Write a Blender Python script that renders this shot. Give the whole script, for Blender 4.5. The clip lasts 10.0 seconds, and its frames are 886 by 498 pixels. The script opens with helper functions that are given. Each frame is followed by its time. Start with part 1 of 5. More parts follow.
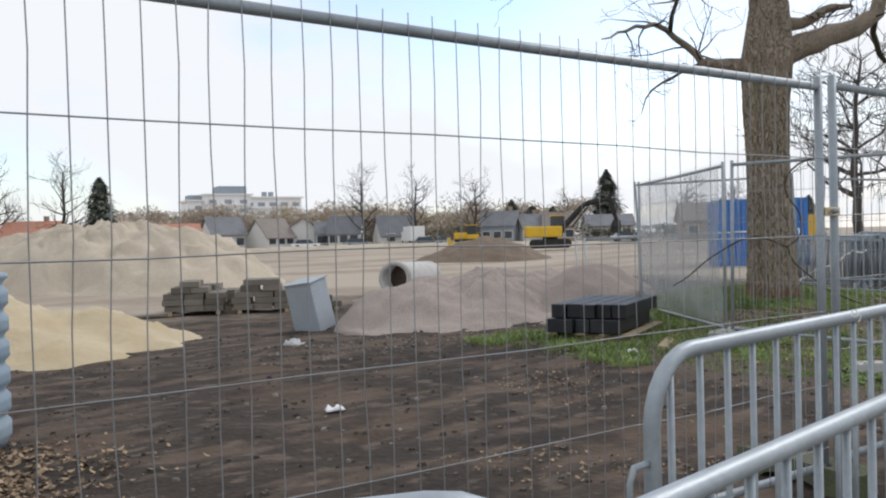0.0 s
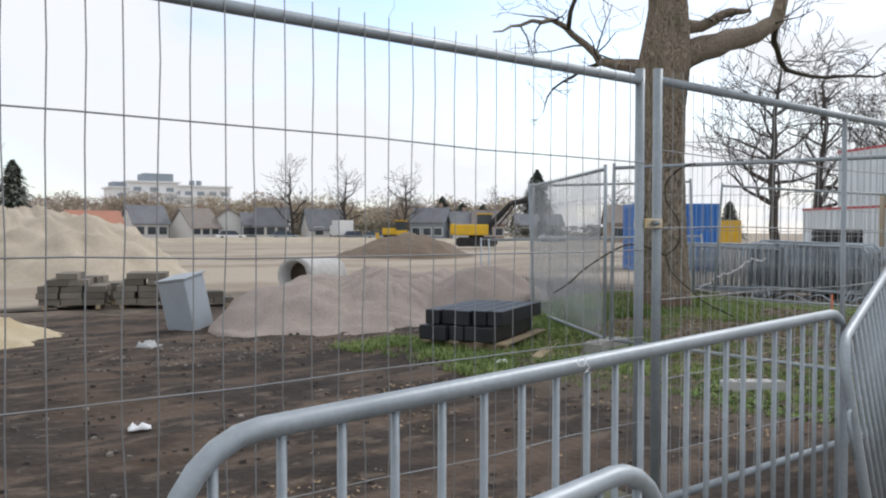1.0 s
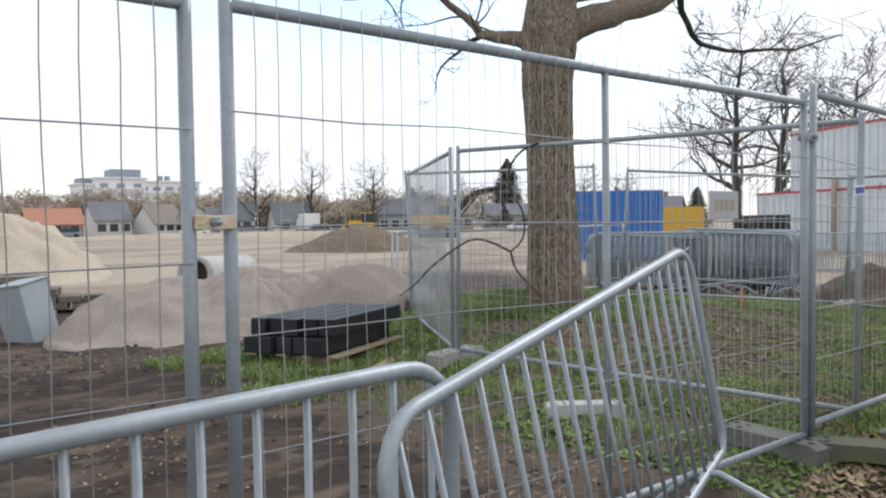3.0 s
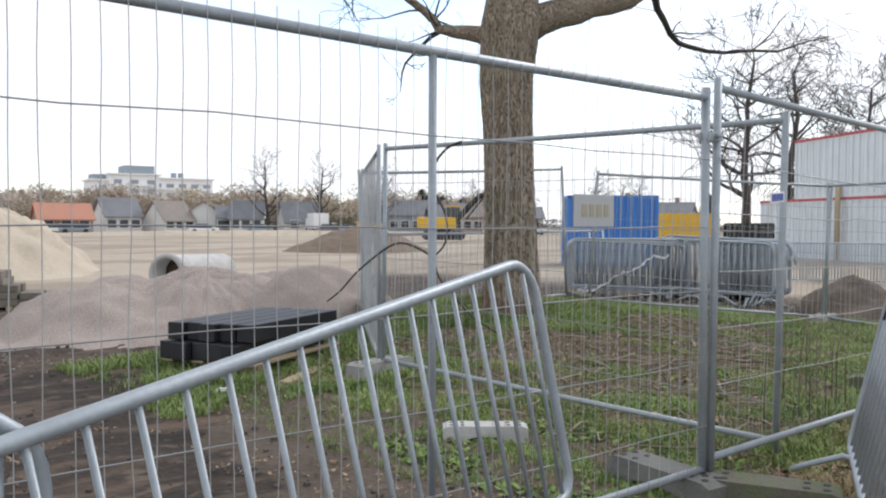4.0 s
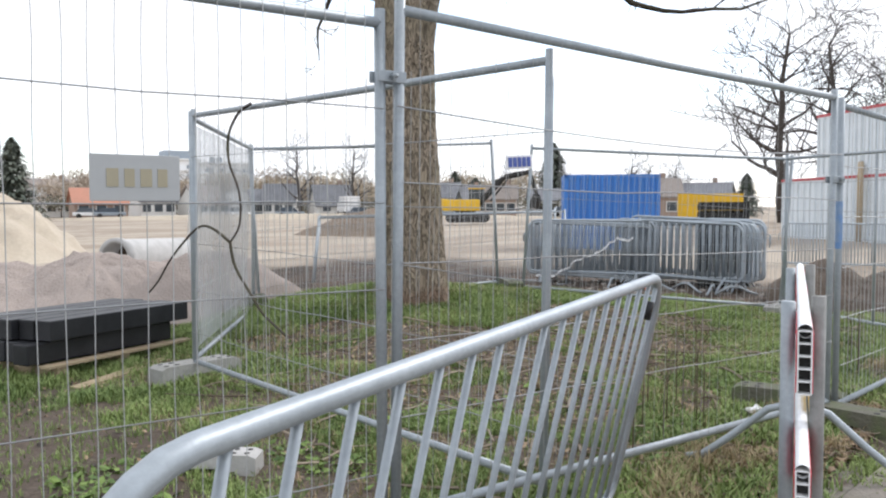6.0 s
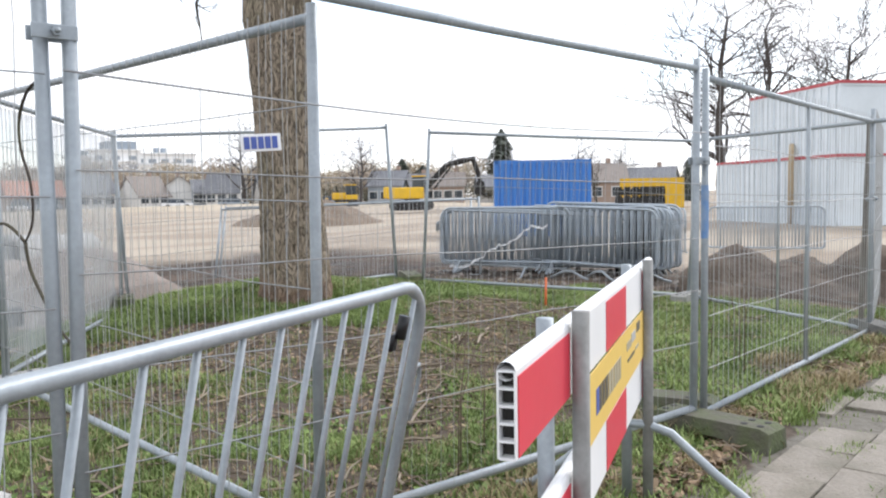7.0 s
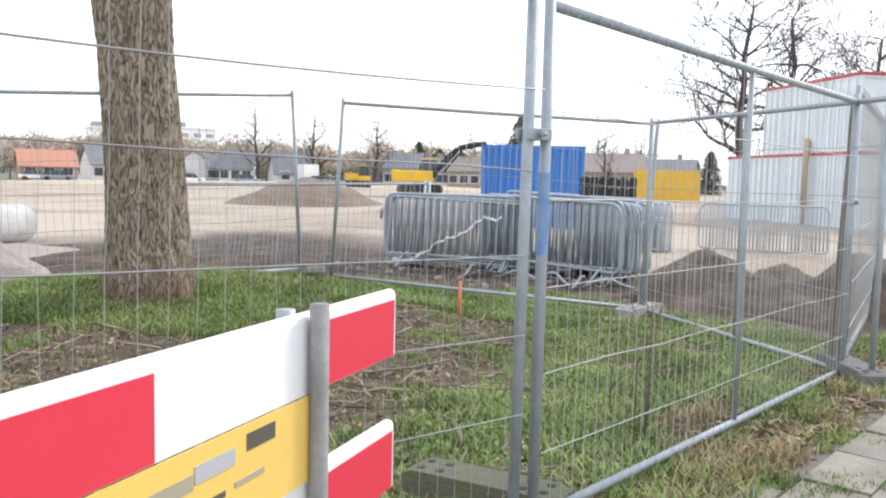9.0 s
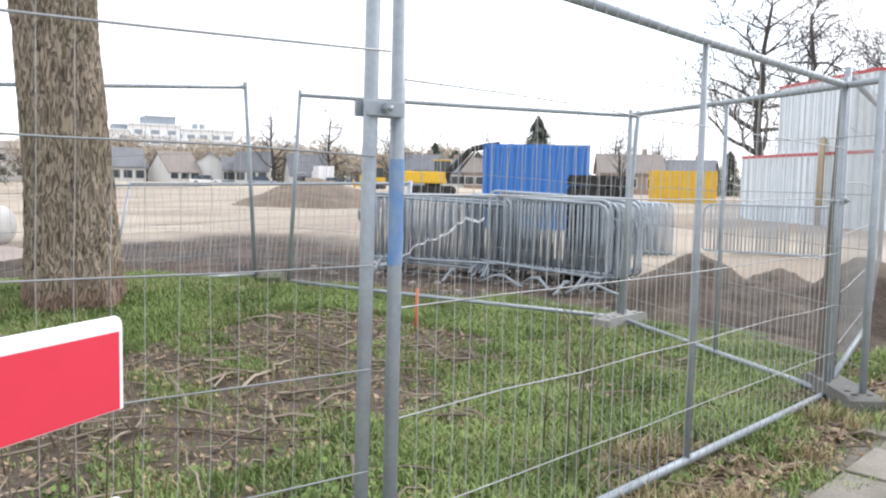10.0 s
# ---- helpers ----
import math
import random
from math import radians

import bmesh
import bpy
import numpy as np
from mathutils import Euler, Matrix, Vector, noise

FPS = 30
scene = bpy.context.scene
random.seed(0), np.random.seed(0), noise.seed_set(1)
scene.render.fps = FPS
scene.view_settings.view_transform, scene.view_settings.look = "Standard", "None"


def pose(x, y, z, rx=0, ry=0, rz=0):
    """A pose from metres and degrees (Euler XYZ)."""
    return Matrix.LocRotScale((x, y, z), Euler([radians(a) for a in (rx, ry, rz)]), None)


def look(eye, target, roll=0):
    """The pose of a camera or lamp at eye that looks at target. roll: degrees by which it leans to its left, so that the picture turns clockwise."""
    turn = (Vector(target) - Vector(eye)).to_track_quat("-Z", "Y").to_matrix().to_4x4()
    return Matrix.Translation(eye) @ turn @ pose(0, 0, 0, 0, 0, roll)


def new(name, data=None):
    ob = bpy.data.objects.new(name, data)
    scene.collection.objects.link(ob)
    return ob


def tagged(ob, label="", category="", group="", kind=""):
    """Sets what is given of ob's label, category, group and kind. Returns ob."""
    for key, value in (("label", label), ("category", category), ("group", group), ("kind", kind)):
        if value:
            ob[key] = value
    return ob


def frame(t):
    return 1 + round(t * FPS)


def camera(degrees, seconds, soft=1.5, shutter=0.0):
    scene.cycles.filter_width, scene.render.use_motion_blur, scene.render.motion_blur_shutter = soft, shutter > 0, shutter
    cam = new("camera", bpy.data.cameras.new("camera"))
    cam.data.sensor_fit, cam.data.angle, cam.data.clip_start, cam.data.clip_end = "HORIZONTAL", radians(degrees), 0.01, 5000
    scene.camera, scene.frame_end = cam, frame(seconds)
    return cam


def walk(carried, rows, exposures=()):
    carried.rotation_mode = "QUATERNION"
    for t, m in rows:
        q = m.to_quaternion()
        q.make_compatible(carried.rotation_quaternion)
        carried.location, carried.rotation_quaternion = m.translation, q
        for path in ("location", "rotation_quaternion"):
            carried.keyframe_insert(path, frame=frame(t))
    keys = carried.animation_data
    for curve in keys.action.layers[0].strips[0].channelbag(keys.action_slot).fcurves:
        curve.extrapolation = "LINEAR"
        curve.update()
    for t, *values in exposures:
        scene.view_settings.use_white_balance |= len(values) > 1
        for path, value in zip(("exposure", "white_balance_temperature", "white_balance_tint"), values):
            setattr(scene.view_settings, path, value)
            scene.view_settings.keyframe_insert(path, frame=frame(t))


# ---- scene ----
cam = camera(55.9, 10.0, soft=2.1)
PATH = [
    (0, (-0.612, -0.805, 1.321), (0.547, 0.82, 1.292), -1.43),
    (0.5, (-0.195, -0.836, 1.342), (1.001, 0.767, 1.303), -0.35),
    (1, (0.339, -0.751, 1.359), (1.626, 0.78, 1.318), 0.2),
    (1.5, (0.828, -0.794, 1.345), (2.118, 0.733, 1.309), 0.4),
    (2, (1.262, -0.82, 1.357), (2.517, 0.736, 1.312), 1.3),
    (2.5, (1.776, -0.754, 1.373), (3.092, 0.752, 1.317), -0.2),
    (2.7, (1.993, -0.756, 1.394), (3.332, 0.729, 1.329), -1.2),
    (3.8, (3.072, -0.89, 1.367), (4.343, 0.653, 1.316), 0.9),
    (4, (3.237, -0.937, 1.391), (4.537, 0.582, 1.333), 0.2),
    (4.5, (3.712, -1.087, 1.381), (4.903, 0.518, 1.312), 0.2),
    (5, (4.205, -1.095, 1.368), (5.384, 0.518, 1.292), 0.3),
    (5.2, (4.464, -1.068, 1.393), (5.668, 0.528, 1.316), 0.1),
    (6.3, (5.592, -1.193, 1.356), (6.823, 0.379, 1.242), -0.4),
    (6.5, (5.793, -1.156, 1.374), (7.076, 0.374, 1.257), -1.0),
    (7, (6.308, -1.115, 1.367), (7.612, 0.396, 1.237), -1.0),
    (7.5, (6.797, -1.013, 1.351), (8.062, 0.527, 1.188), 0.8),
    (8, (7.366, -0.84, 1.367), (8.699, 0.642, 1.196), -1.4),
    (8.5, (7.819, -0.78, 1.368), (9.054, 0.784, 1.193), -0.3),
    (9, (8.294, -0.642, 1.364), (9.558, 0.898, 1.197), 1.2),
    (9.5, (8.754, -0.538, 1.337), (10.018, 1.005, 1.198), 0.0),
    (10, (9.159, -0.462, 1.338), (10.387, 1.108, 1.174), 1.1),
]
walk(cam, [(t, look(eye, target, roll)) for t, eye, target, roll in PATH], [(0, -0.12, 6320, 10), (2.5, 0.02, 6300, 10.5), (4.5, 0.25, 6300, 11), (6.5, 0.56, 6300, 11), (8, 0.77, 6280, 11.5), (10, 0.83, 6280, 11.5)])

# ---- world and sun: bright hazy sky with thin cloud, soft sun from the right ----
SUN_EL, SUN_AZ = 38.0, 88.0      # azimuth clockwise from +y
world = bpy.data.worlds.new("world")
scene.world = world
world.use_nodes = True
wn, wl = world.node_tree.nodes, world.node_tree.links
wn.clear()
sky = wn.new("ShaderNodeTexSky")
sky.sky_type, sky.sun_disc = "NISHITA", False
sky.sun_elevation, sky.sun_rotation = radians(SUN_EL), radians(SUN_AZ)
coord, cloud, ramp = wn.new("ShaderNodeTexCoord"), wn.new("ShaderNodeTexNoise"), wn.new("ShaderNodeValToRGB")
stretch = wn.new("ShaderNodeMapping")
stretch.inputs["Scale"].default_value = (1.0, 1.0, 2.6)
cloud.inputs["Scale"].default_value, cloud.inputs["Detail"].default_value = 2.2, 6.0
ramp.color_ramp.elements[0].position, ramp.color_ramp.elements[1].position = 0.30, 0.50
bg_sky, bg_cloud, mixed, out = (wn.new("ShaderNodeBackground"), wn.new("ShaderNodeBackground"),
                                wn.new("ShaderNodeMixShader"), wn.new("ShaderNodeOutputWorld"))
bg_sky.inputs["Strength"].default_value = 0.24
bg_cloud.inputs["Color"].default_value, bg_cloud.inputs["Strength"].default_value = (0.97, 0.98, 1.0, 1), 1.04
wl.new(coord.outputs["Generated"], stretch.inputs["Vector"])
wl.new(stretch.outputs["Vector"], cloud.inputs["Vector"])
wl.new(cloud.outputs["Fac"], ramp.inputs["Fac"])
wl.new(sky.outputs["Color"], bg_sky.inputs["Color"])
wl.new(ramp.outputs["Color"], mixed.inputs["Fac"])
wl.new(bg_sky.outputs["Background"], mixed.inputs[1])
wl.new(bg_cloud.outputs["Background"], mixed.inputs[2])
wl.new(mixed.outputs["Shader"], out.inputs["Surface"])

sun = new("sun", bpy.data.lights.new("sun", "SUN"))
sun.data.energy, sun.data.angle, sun.data.color = 1.3, radians(11), (1.0, 0.965, 0.925)
sx, sy = math.sin(radians(SUN_AZ)) * math.cos(radians(SUN_EL)), math.cos(radians(SUN_AZ)) * math.cos(radians(SUN_EL))
sun.matrix_world = look((sx * 50, sy * 50, 50 * math.sin(radians(SUN_EL))), (0, 0, 0))


# ---- materials ----
def material(name, base, rough=0.7, metal=0.0, grain=30.0, spread=0.25, blotch=1.5, stain=None, stain_amount=0.4,
             bump=0.2, stretch=(1, 1, 1), piece=0.0, spec=0.4):
    """Base colour varied at two scales, with an optional stain colour in patches, fine relief and per-piece tone."""
    m = bpy.data.materials.new(name)
    m.use_nodes = True
    n, l = m.node_tree.nodes, m.node_tree.links
    b = n["Principled BSDF"]
    b.inputs["Roughness"].default_value, b.inputs["Metallic"].default_value = rough, metal
    b.inputs["Specular IOR Level"].default_value = spec
    tc, mp = n.new("ShaderNodeTexCoord"), n.new("ShaderNodeMapping")
    mp.inputs["Scale"].default_value = stretch
    l.new(tc.outputs["Object"], mp.inputs["Vector"])
    fine, wide = n.new("ShaderNodeTexNoise"), n.new("ShaderNodeTexNoise")
    fine.inputs["Scale"].default_value, fine.inputs["Detail"].default_value = grain, 5.0
    wide.inputs["Scale"].default_value, wide.inputs["Detail"].default_value = blotch, 4.0
    l.new(mp.outputs["Vector"], fine.inputs["Vector"])
    l.new(mp.outputs["Vector"], wide.inputs["Vector"])
    lo, hi = n.new("ShaderNodeMix"), n.new("ShaderNodeMix")
    lo.data_type = hi.data_type = "RGBA"
    dark = [c * (1 - spread) for c in base]
    light = [min(1.0, c * (1 + spread)) for c in base]
    lo.inputs[6].default_value, lo.inputs[7].default_value = (*dark, 1), (*light, 1)
    l.new(fine.outputs["Fac"], lo.inputs[0])
    fac = n.new("ShaderNodeMapRange")
    fac.inputs[1].default_value, fac.inputs[2].default_value = 0.42, 0.68
    fac.inputs[4].default_value = stain_amount
    l.new(wide.outputs["Fac"], fac.inputs[0])
    hi.inputs[7].default_value = (*(stain or [c * 0.7 for c in base]), 1)
    l.new(fac.outputs[0], hi.inputs[0])
    l.new(lo.outputs[2], hi.inputs[6])
    colour = hi.outputs[2]
    if piece:
        info, hsv, mr = n.new("ShaderNodeObjectInfo"), n.new("ShaderNodeHueSaturation"), n.new("ShaderNodeMapRange")
        mr.inputs[3].default_value, mr.inputs[4].default_value = 1 - piece, 1 + piece
        l.new(info.outputs["Random"], mr.inputs[0])
        l.new(mr.outputs[0], hsv.inputs["Value"])
        l.new(colour, hsv.inputs["Color"])
        colour = hsv.outputs["Color"]
    l.new(colour, b.inputs["Base Color"])
    if bump:
        bp = n.new("ShaderNodeBump")
        bp.inputs["Strength"].default_value, bp.inputs["Distance"].default_value = bump, 0.02
        l.new(fine.outputs["Fac"], bp.inputs["Height"])
        l.new(bp.outputs["Normal"], b.inputs["Normal"])
    return m


def island_material(name, a, c, rough=0.8, patchy=False):
    """Loose pieces in one mesh: each island takes a tone of its own between a and c."""
    m = bpy.data.materials.new(name)
    m.use_nodes = True
    n, l = m.node_tree.nodes, m.node_tree.links
    b = n["Principled BSDF"]
    b.inputs["Roughness"].default_value = rough
    geo, mix = n.new("ShaderNodeNewGeometry"), n.new("ShaderNodeMix")
    mix.data_type = "RGBA"
    mix.inputs[6].default_value, mix.inputs[7].default_value = (*a, 1), (*c, 1)
    if patchy:
        tc, nz, ma = n.new("ShaderNodeTexCoord"), n.new("ShaderNodeTexNoise"), n.new("ShaderNodeMath")
        nz.inputs["Scale"].default_value, nz.inputs["Detail"].default_value = 1.3, 4.0
        ma.operation = "MULTIPLY_ADD"
        ma.inputs[1].default_value = 1.6
        l.new(tc.outputs["Object"], nz.inputs["Vector"])
        l.new(nz.outputs["Fac"], ma.inputs[0])
        half = n.new("ShaderNodeMath")
        half.operation = "MULTIPLY_ADD"
        half.inputs[1].default_value, half.inputs[2].default_value = 0.6, -0.6
        l.new(geo.outputs["Random Per Island"], half.inputs[0])
        l.new(half.outputs[0], ma.inputs[2])
        l.new(ma.outputs[0], mix.inputs[0])
    else:
        l.new(geo.outputs["Random Per Island"], mix.inputs[0])
    l.new(mix.outputs[2], b.inputs["Base Color"])
    return m


M = {}
M["zinc"] = material("galvanised_steel", (0.345, 0.38, 0.405), 0.48, 0.35, 60, 0.2, 6, (0.25, 0.28, 0.30), 0.65, 0.06)
M["wire"] = material("galvanised_wire", (0.34, 0.35, 0.36), 0.5, 0.5, 60, 0.15, 3, (0.24, 0.22, 0.20), 0.6, 0.0)
M["pale_wire"] = material("dull_galvanised_wire", (0.46, 0.47, 0.47), 0.55, 0.3, 60, 0.15, 3, (0.34, 0.33, 0.31), 0.6, 0.0)
M["old_zinc"] = material("weathered_steel", (0.40, 0.445, 0.485), 0.55, 0.35, 40, 0.2, 4, (0.25, 0.275, 0.295), 0.6, 0.05)
M["brass"] = material("clamp_metal", (0.55, 0.42, 0.22), 0.35, 0.8, 80, 0.2, 9, (0.7, 0.66, 0.58), 0.7, 0.1)
M["concrete"] = material("concrete", (0.13, 0.128, 0.12), 0.9, 0, 45, 0.2, 5, (0.22, 0.22, 0.19), 0.5, 0.3)
M["mossy"] = material("mossy_concrete", (0.11, 0.105, 0.08), 0.92, 0, 40, 0.3, 7, (0.10, 0.13, 0.05), 0.8, 0.5)
M["mid_concrete"] = material("grey_concrete", (0.31, 0.305, 0.285), 0.9, 0, 42, 0.18, 5, (0.22, 0.22, 0.19), 0.6, 0.3)
M["pale_concrete"] = material("pale_concrete", (0.47, 0.46, 0.44), 0.85, 0, 40, 0.12, 4, (0.33, 0.32, 0.30), 0.6, 0.2)
M["box_grey"] = material("grey_box", (0.36, 0.40, 0.44), 0.6, 0.1, 30, 0.1, 3, (0.27, 0.30, 0.33), 0.4, 0.1)
M["black"] = material("black_plastic", (0.014, 0.015, 0.018), 0.5, 0, 40, 0.3, 3, (0.05, 0.05, 0.055), 0.4, 0.1, piece=0.3)
M["wood"] = material("raw_wood", (0.42, 0.33, 0.21), 0.8, 0, 40, 0.25, 3, (0.30, 0.24, 0.17), 0.5, 0.2, (1, 6, 6))
M["red"] = material("red_film", (0.68, 0.04, 0.072), 0.35, 0, 20, 0.05, 3, (0.60, 0.05, 0.07), 0.3, 0.02)
M["white"] = material("white_plastic", (0.80, 0.80, 0.80), 0.4, 0, 20, 0.03, 3, (0.68, 0.68, 0.67), 0.35, 0.02)
M["yellow_film"] = material("yellow_film", (0.78, 0.53, 0.13), 0.4, 0, 20, 0.05, 3, (0.75, 0.55, 0.12), 0.3, 0.02)
M["ink"] = material("dark_print", (0.10, 0.09, 0.07), 0.5, 0, 30, 0.1, 3, None, 0.2, 0)
M["grey_ink"] = material("grey_print", (0.38, 0.34, 0.24), 0.5, 0, 30, 0.1, 3, None, 0.2, 0)
M["blue_ink"] = material("blue_print", (0.07, 0.11, 0.36), 0.5, 0, 30, 0.1, 3, None, 0.2, 0)
M["sign"] = material("pale_sign", (0.42, 0.43, 0.43), 0.5, 0, 30, 0.06, 4, (0.42, 0.43, 0.42), 0.4, 0)
M["blue"] = material("blue_container_paint", (0.04, 0.17, 0.51), 0.5, 0, 12, 0.12, 1.5, (0.07, 0.19, 0.42), 0.5, 0.05)
M["yellow"] = material("yellow_machine_paint", (0.72, 0.44, 0.02), 0.5, 0, 12, 0.12, 1.5, (0.55, 0.35, 0.05), 0.5, 0.05)
M["cabin"] = material("white_cabin_panel", (0.66, 0.71, 0.74), 0.5, 0, 8, 0.05, 1.2, (0.55, 0.60, 0.62), 0.5, 0.03)
M["cabin_red"] = material("red_cabin_trim", (0.45, 0.07, 0.08), 0.5, 0, 8, 0.1, 1.2, None, 0.4, 0)
M["blue_band"] = material("faded_blue_paint", (0.14, 0.26, 0.48), 0.5, 0.1, 25, 0.2, 12, (0.30, 0.36, 0.42), 0.8, 0.05)
M["post_grey"] = material("weathered_post", (0.27, 0.27, 0.26), 0.75, 0.1, 50, 0.25, 5, (0.13, 0.125, 0.11), 0.6, 0.15)
# tyres and other black parts; also painted shade in plank cells and post holes
M["rubber"] = material("black_rubber_and_shade", (0.02, 0.02, 0.02), 0.8, 0, 30, 0.3, 3, (0.07, 0.06, 0.05), 0.5, 0.2)
M["tape"] = material("black_tape", (0.012, 0.012, 0.013), 0.4, 0, 30, 0.3, 3, None, 0.2, 0.1)
M["plastic_blue"] = material("faded_blue_plastic", (0.22, 0.29, 0.36), 0.5, 0, 20, 0.1, 3, (0.30, 0.35, 0.38), 0.5, 0.1)
M["twig"] = material("dark_branch", (0.055, 0.043, 0.036), 0.95, 0, 20, 0.4, 3, (0.09, 0.09, 0.045), 0.6, 0.4)
M["sapling"] = material("sapling_bark", (0.13, 0.095, 0.075), 0.9, 0, 40, 0.3, 6, (0.17, 0.15, 0.09), 0.5, 0.2)
M["far_twig"] = material("distant_branch", (0.075, 0.064, 0.058), 0.95, 0, 5, 0.3, 0.6, None, 0.4, 0)
M["sand"] = material("pale_sand", (0.47, 0.405, 0.315), 0.95, 0, 9, 0.18, 0.55, (0.36, 0.30, 0.23), 0.7, 0.6)
M["yellow_sand"] = material("yellow_sand", (0.50, 0.42, 0.29), 0.95, 0, 12, 0.12, 1.2, (0.40, 0.31, 0.18), 0.6, 0.6)
M["gravel"] = material("crushed_gravel", (0.35, 0.295, 0.26), 0.95, 0, 38, 0.35, 0.8, (0.26, 0.22, 0.195), 0.7, 1.0)
M["soil"] = material("dark_soil", (0.075, 0.056, 0.043), 0.95, 0, 22, 0.4, 1.5, (0.17, 0.132, 0.10), 0.8, 1.0)
M["far_soil"] = material("brown_soil", (0.20, 0.155, 0.115), 0.95, 0, 6, 0.3, 0.8, (0.15, 0.11, 0.08), 0.6, 0.6)
# far brick: colour lightened to hold the haze
M["brick"] = material("hazy_brick_wall", (0.36, 0.27, 0.215), 0.9, 0, 6, 0.2, 0.5, None, 0.4, 0)
M["plaster"] = material("white_plaster", (0.72, 0.71, 0.68), 0.85, 0, 4, 0.06, 0.4, None, 0.25, 0)
M["flats"] = material("white_render", (0.86, 0.86, 0.85), 0.8, 0, 4, 0.04, 0.3, (0.74, 0.74, 0.73), 0.3, 0)
M["grey_wall"] = material("grey_wall", (0.30, 0.34, 0.38), 0.85, 0, 4, 0.1, 0.4, None, 0.3, 0)
# dark roof tiles made paler than they are, as painted haze
M["roof_dark"] = material("hazy_dark_roof_tiles", (0.20, 0.205, 0.22), 0.8, 0, 6, 0.25, 0.7, (0.13, 0.13, 0.14), 0.5, 0.2)
M["roof_brown"] = material("brown_roof_tiles", (0.27, 0.235, 0.21), 0.85, 0, 6, 0.2, 0.7, None, 0.4, 0.2)
# orange softened by haze put into the tile colour
M["roof_orange"] = material("hazy_orange_roof_tiles", (0.46, 0.22, 0.15), 0.85, 0, 5, 0.15, 0.5, (0.38, 0.20, 0.14), 0.5, 0.2)
M["glass"] = material("window_glass", (0.04, 0.05, 0.06), 0.1, 0, 2, 0.1, 0.5, None, 0.2, 0, spec=0.6)
# glass of the far flats, greyed to paint haze over dark panes
M["far_glass"] = material("hazy_glass", (0.30, 0.33, 0.36), 0.3, 0, 2, 0.1, 0.5, None, 0.2, 0)
M["slab"] = material("stacked_slab", (0.19, 0.165, 0.135), 0.9, 0, 25, 0.25, 3, (0.14, 0.13, 0.11), 0.5, 0.4, piece=0.3)
M["paver"] = material("paving_slab", (0.25, 0.225, 0.19), 0.9, 0, 45, 0.3, 3.2, (0.15, 0.138, 0.105), 0.8, 0.5, piece=0.16)
M["orange"] = material("orange_paint", (0.72, 0.17, 0.06), 0.5, 0, 20, 0.05, 3, None, 0.2, 0)
M["grass"] = island_material("grass_blades", (0.075, 0.13, 0.028), (0.33, 0.41, 0.14), patchy=True)
M["dry_grass"] = island_material("dry_grass_blades", (0.20, 0.15, 0.075), (0.46, 0.38, 0.22))
M["leaf"] = island_material("dry_leaves", (0.11, 0.07, 0.04), (0.40, 0.29, 0.18))
M["weed"] = island_material("weed_leaves", (0.06, 0.11, 0.025), (0.19, 0.27, 0.065))
M["stick"] = island_material("dead_sticks", (0.10, 0.075, 0.05), (0.33, 0.27, 0.20))
M["clod"] = island_material("earth_clods", (0.042, 0.033, 0.027), (0.085, 0.068, 0.054))
M["stone"] = island_material("loose_stones", (0.07, 0.06, 0.05), (0.30, 0.265, 0.23))
# far crowns: twig colours lightened to paint in the distance haze
M["ochre_crown"] = island_material("hazy_ochre_twigs", (0.42, 0.35, 0.26), (0.52, 0.445, 0.33))
M["brown_crown"] = island_material("hazy_brown_twigs", (0.37, 0.305, 0.24), (0.46, 0.385, 0.30))
M["grey_crown"] = island_material("hazy_grey_twigs", (0.30, 0.29, 0.29), (0.48, 0.46, 0.45))
# needle green lightened, with the haze of distance mixed into it
M["conifer"] = island_material("hazy_conifer_needles", (0.075, 0.092, 0.07), (0.16, 0.175, 0.135))
M["hedge"] = island_material("dark_hedge", (0.08, 0.082, 0.055), (0.18, 0.16, 0.11))


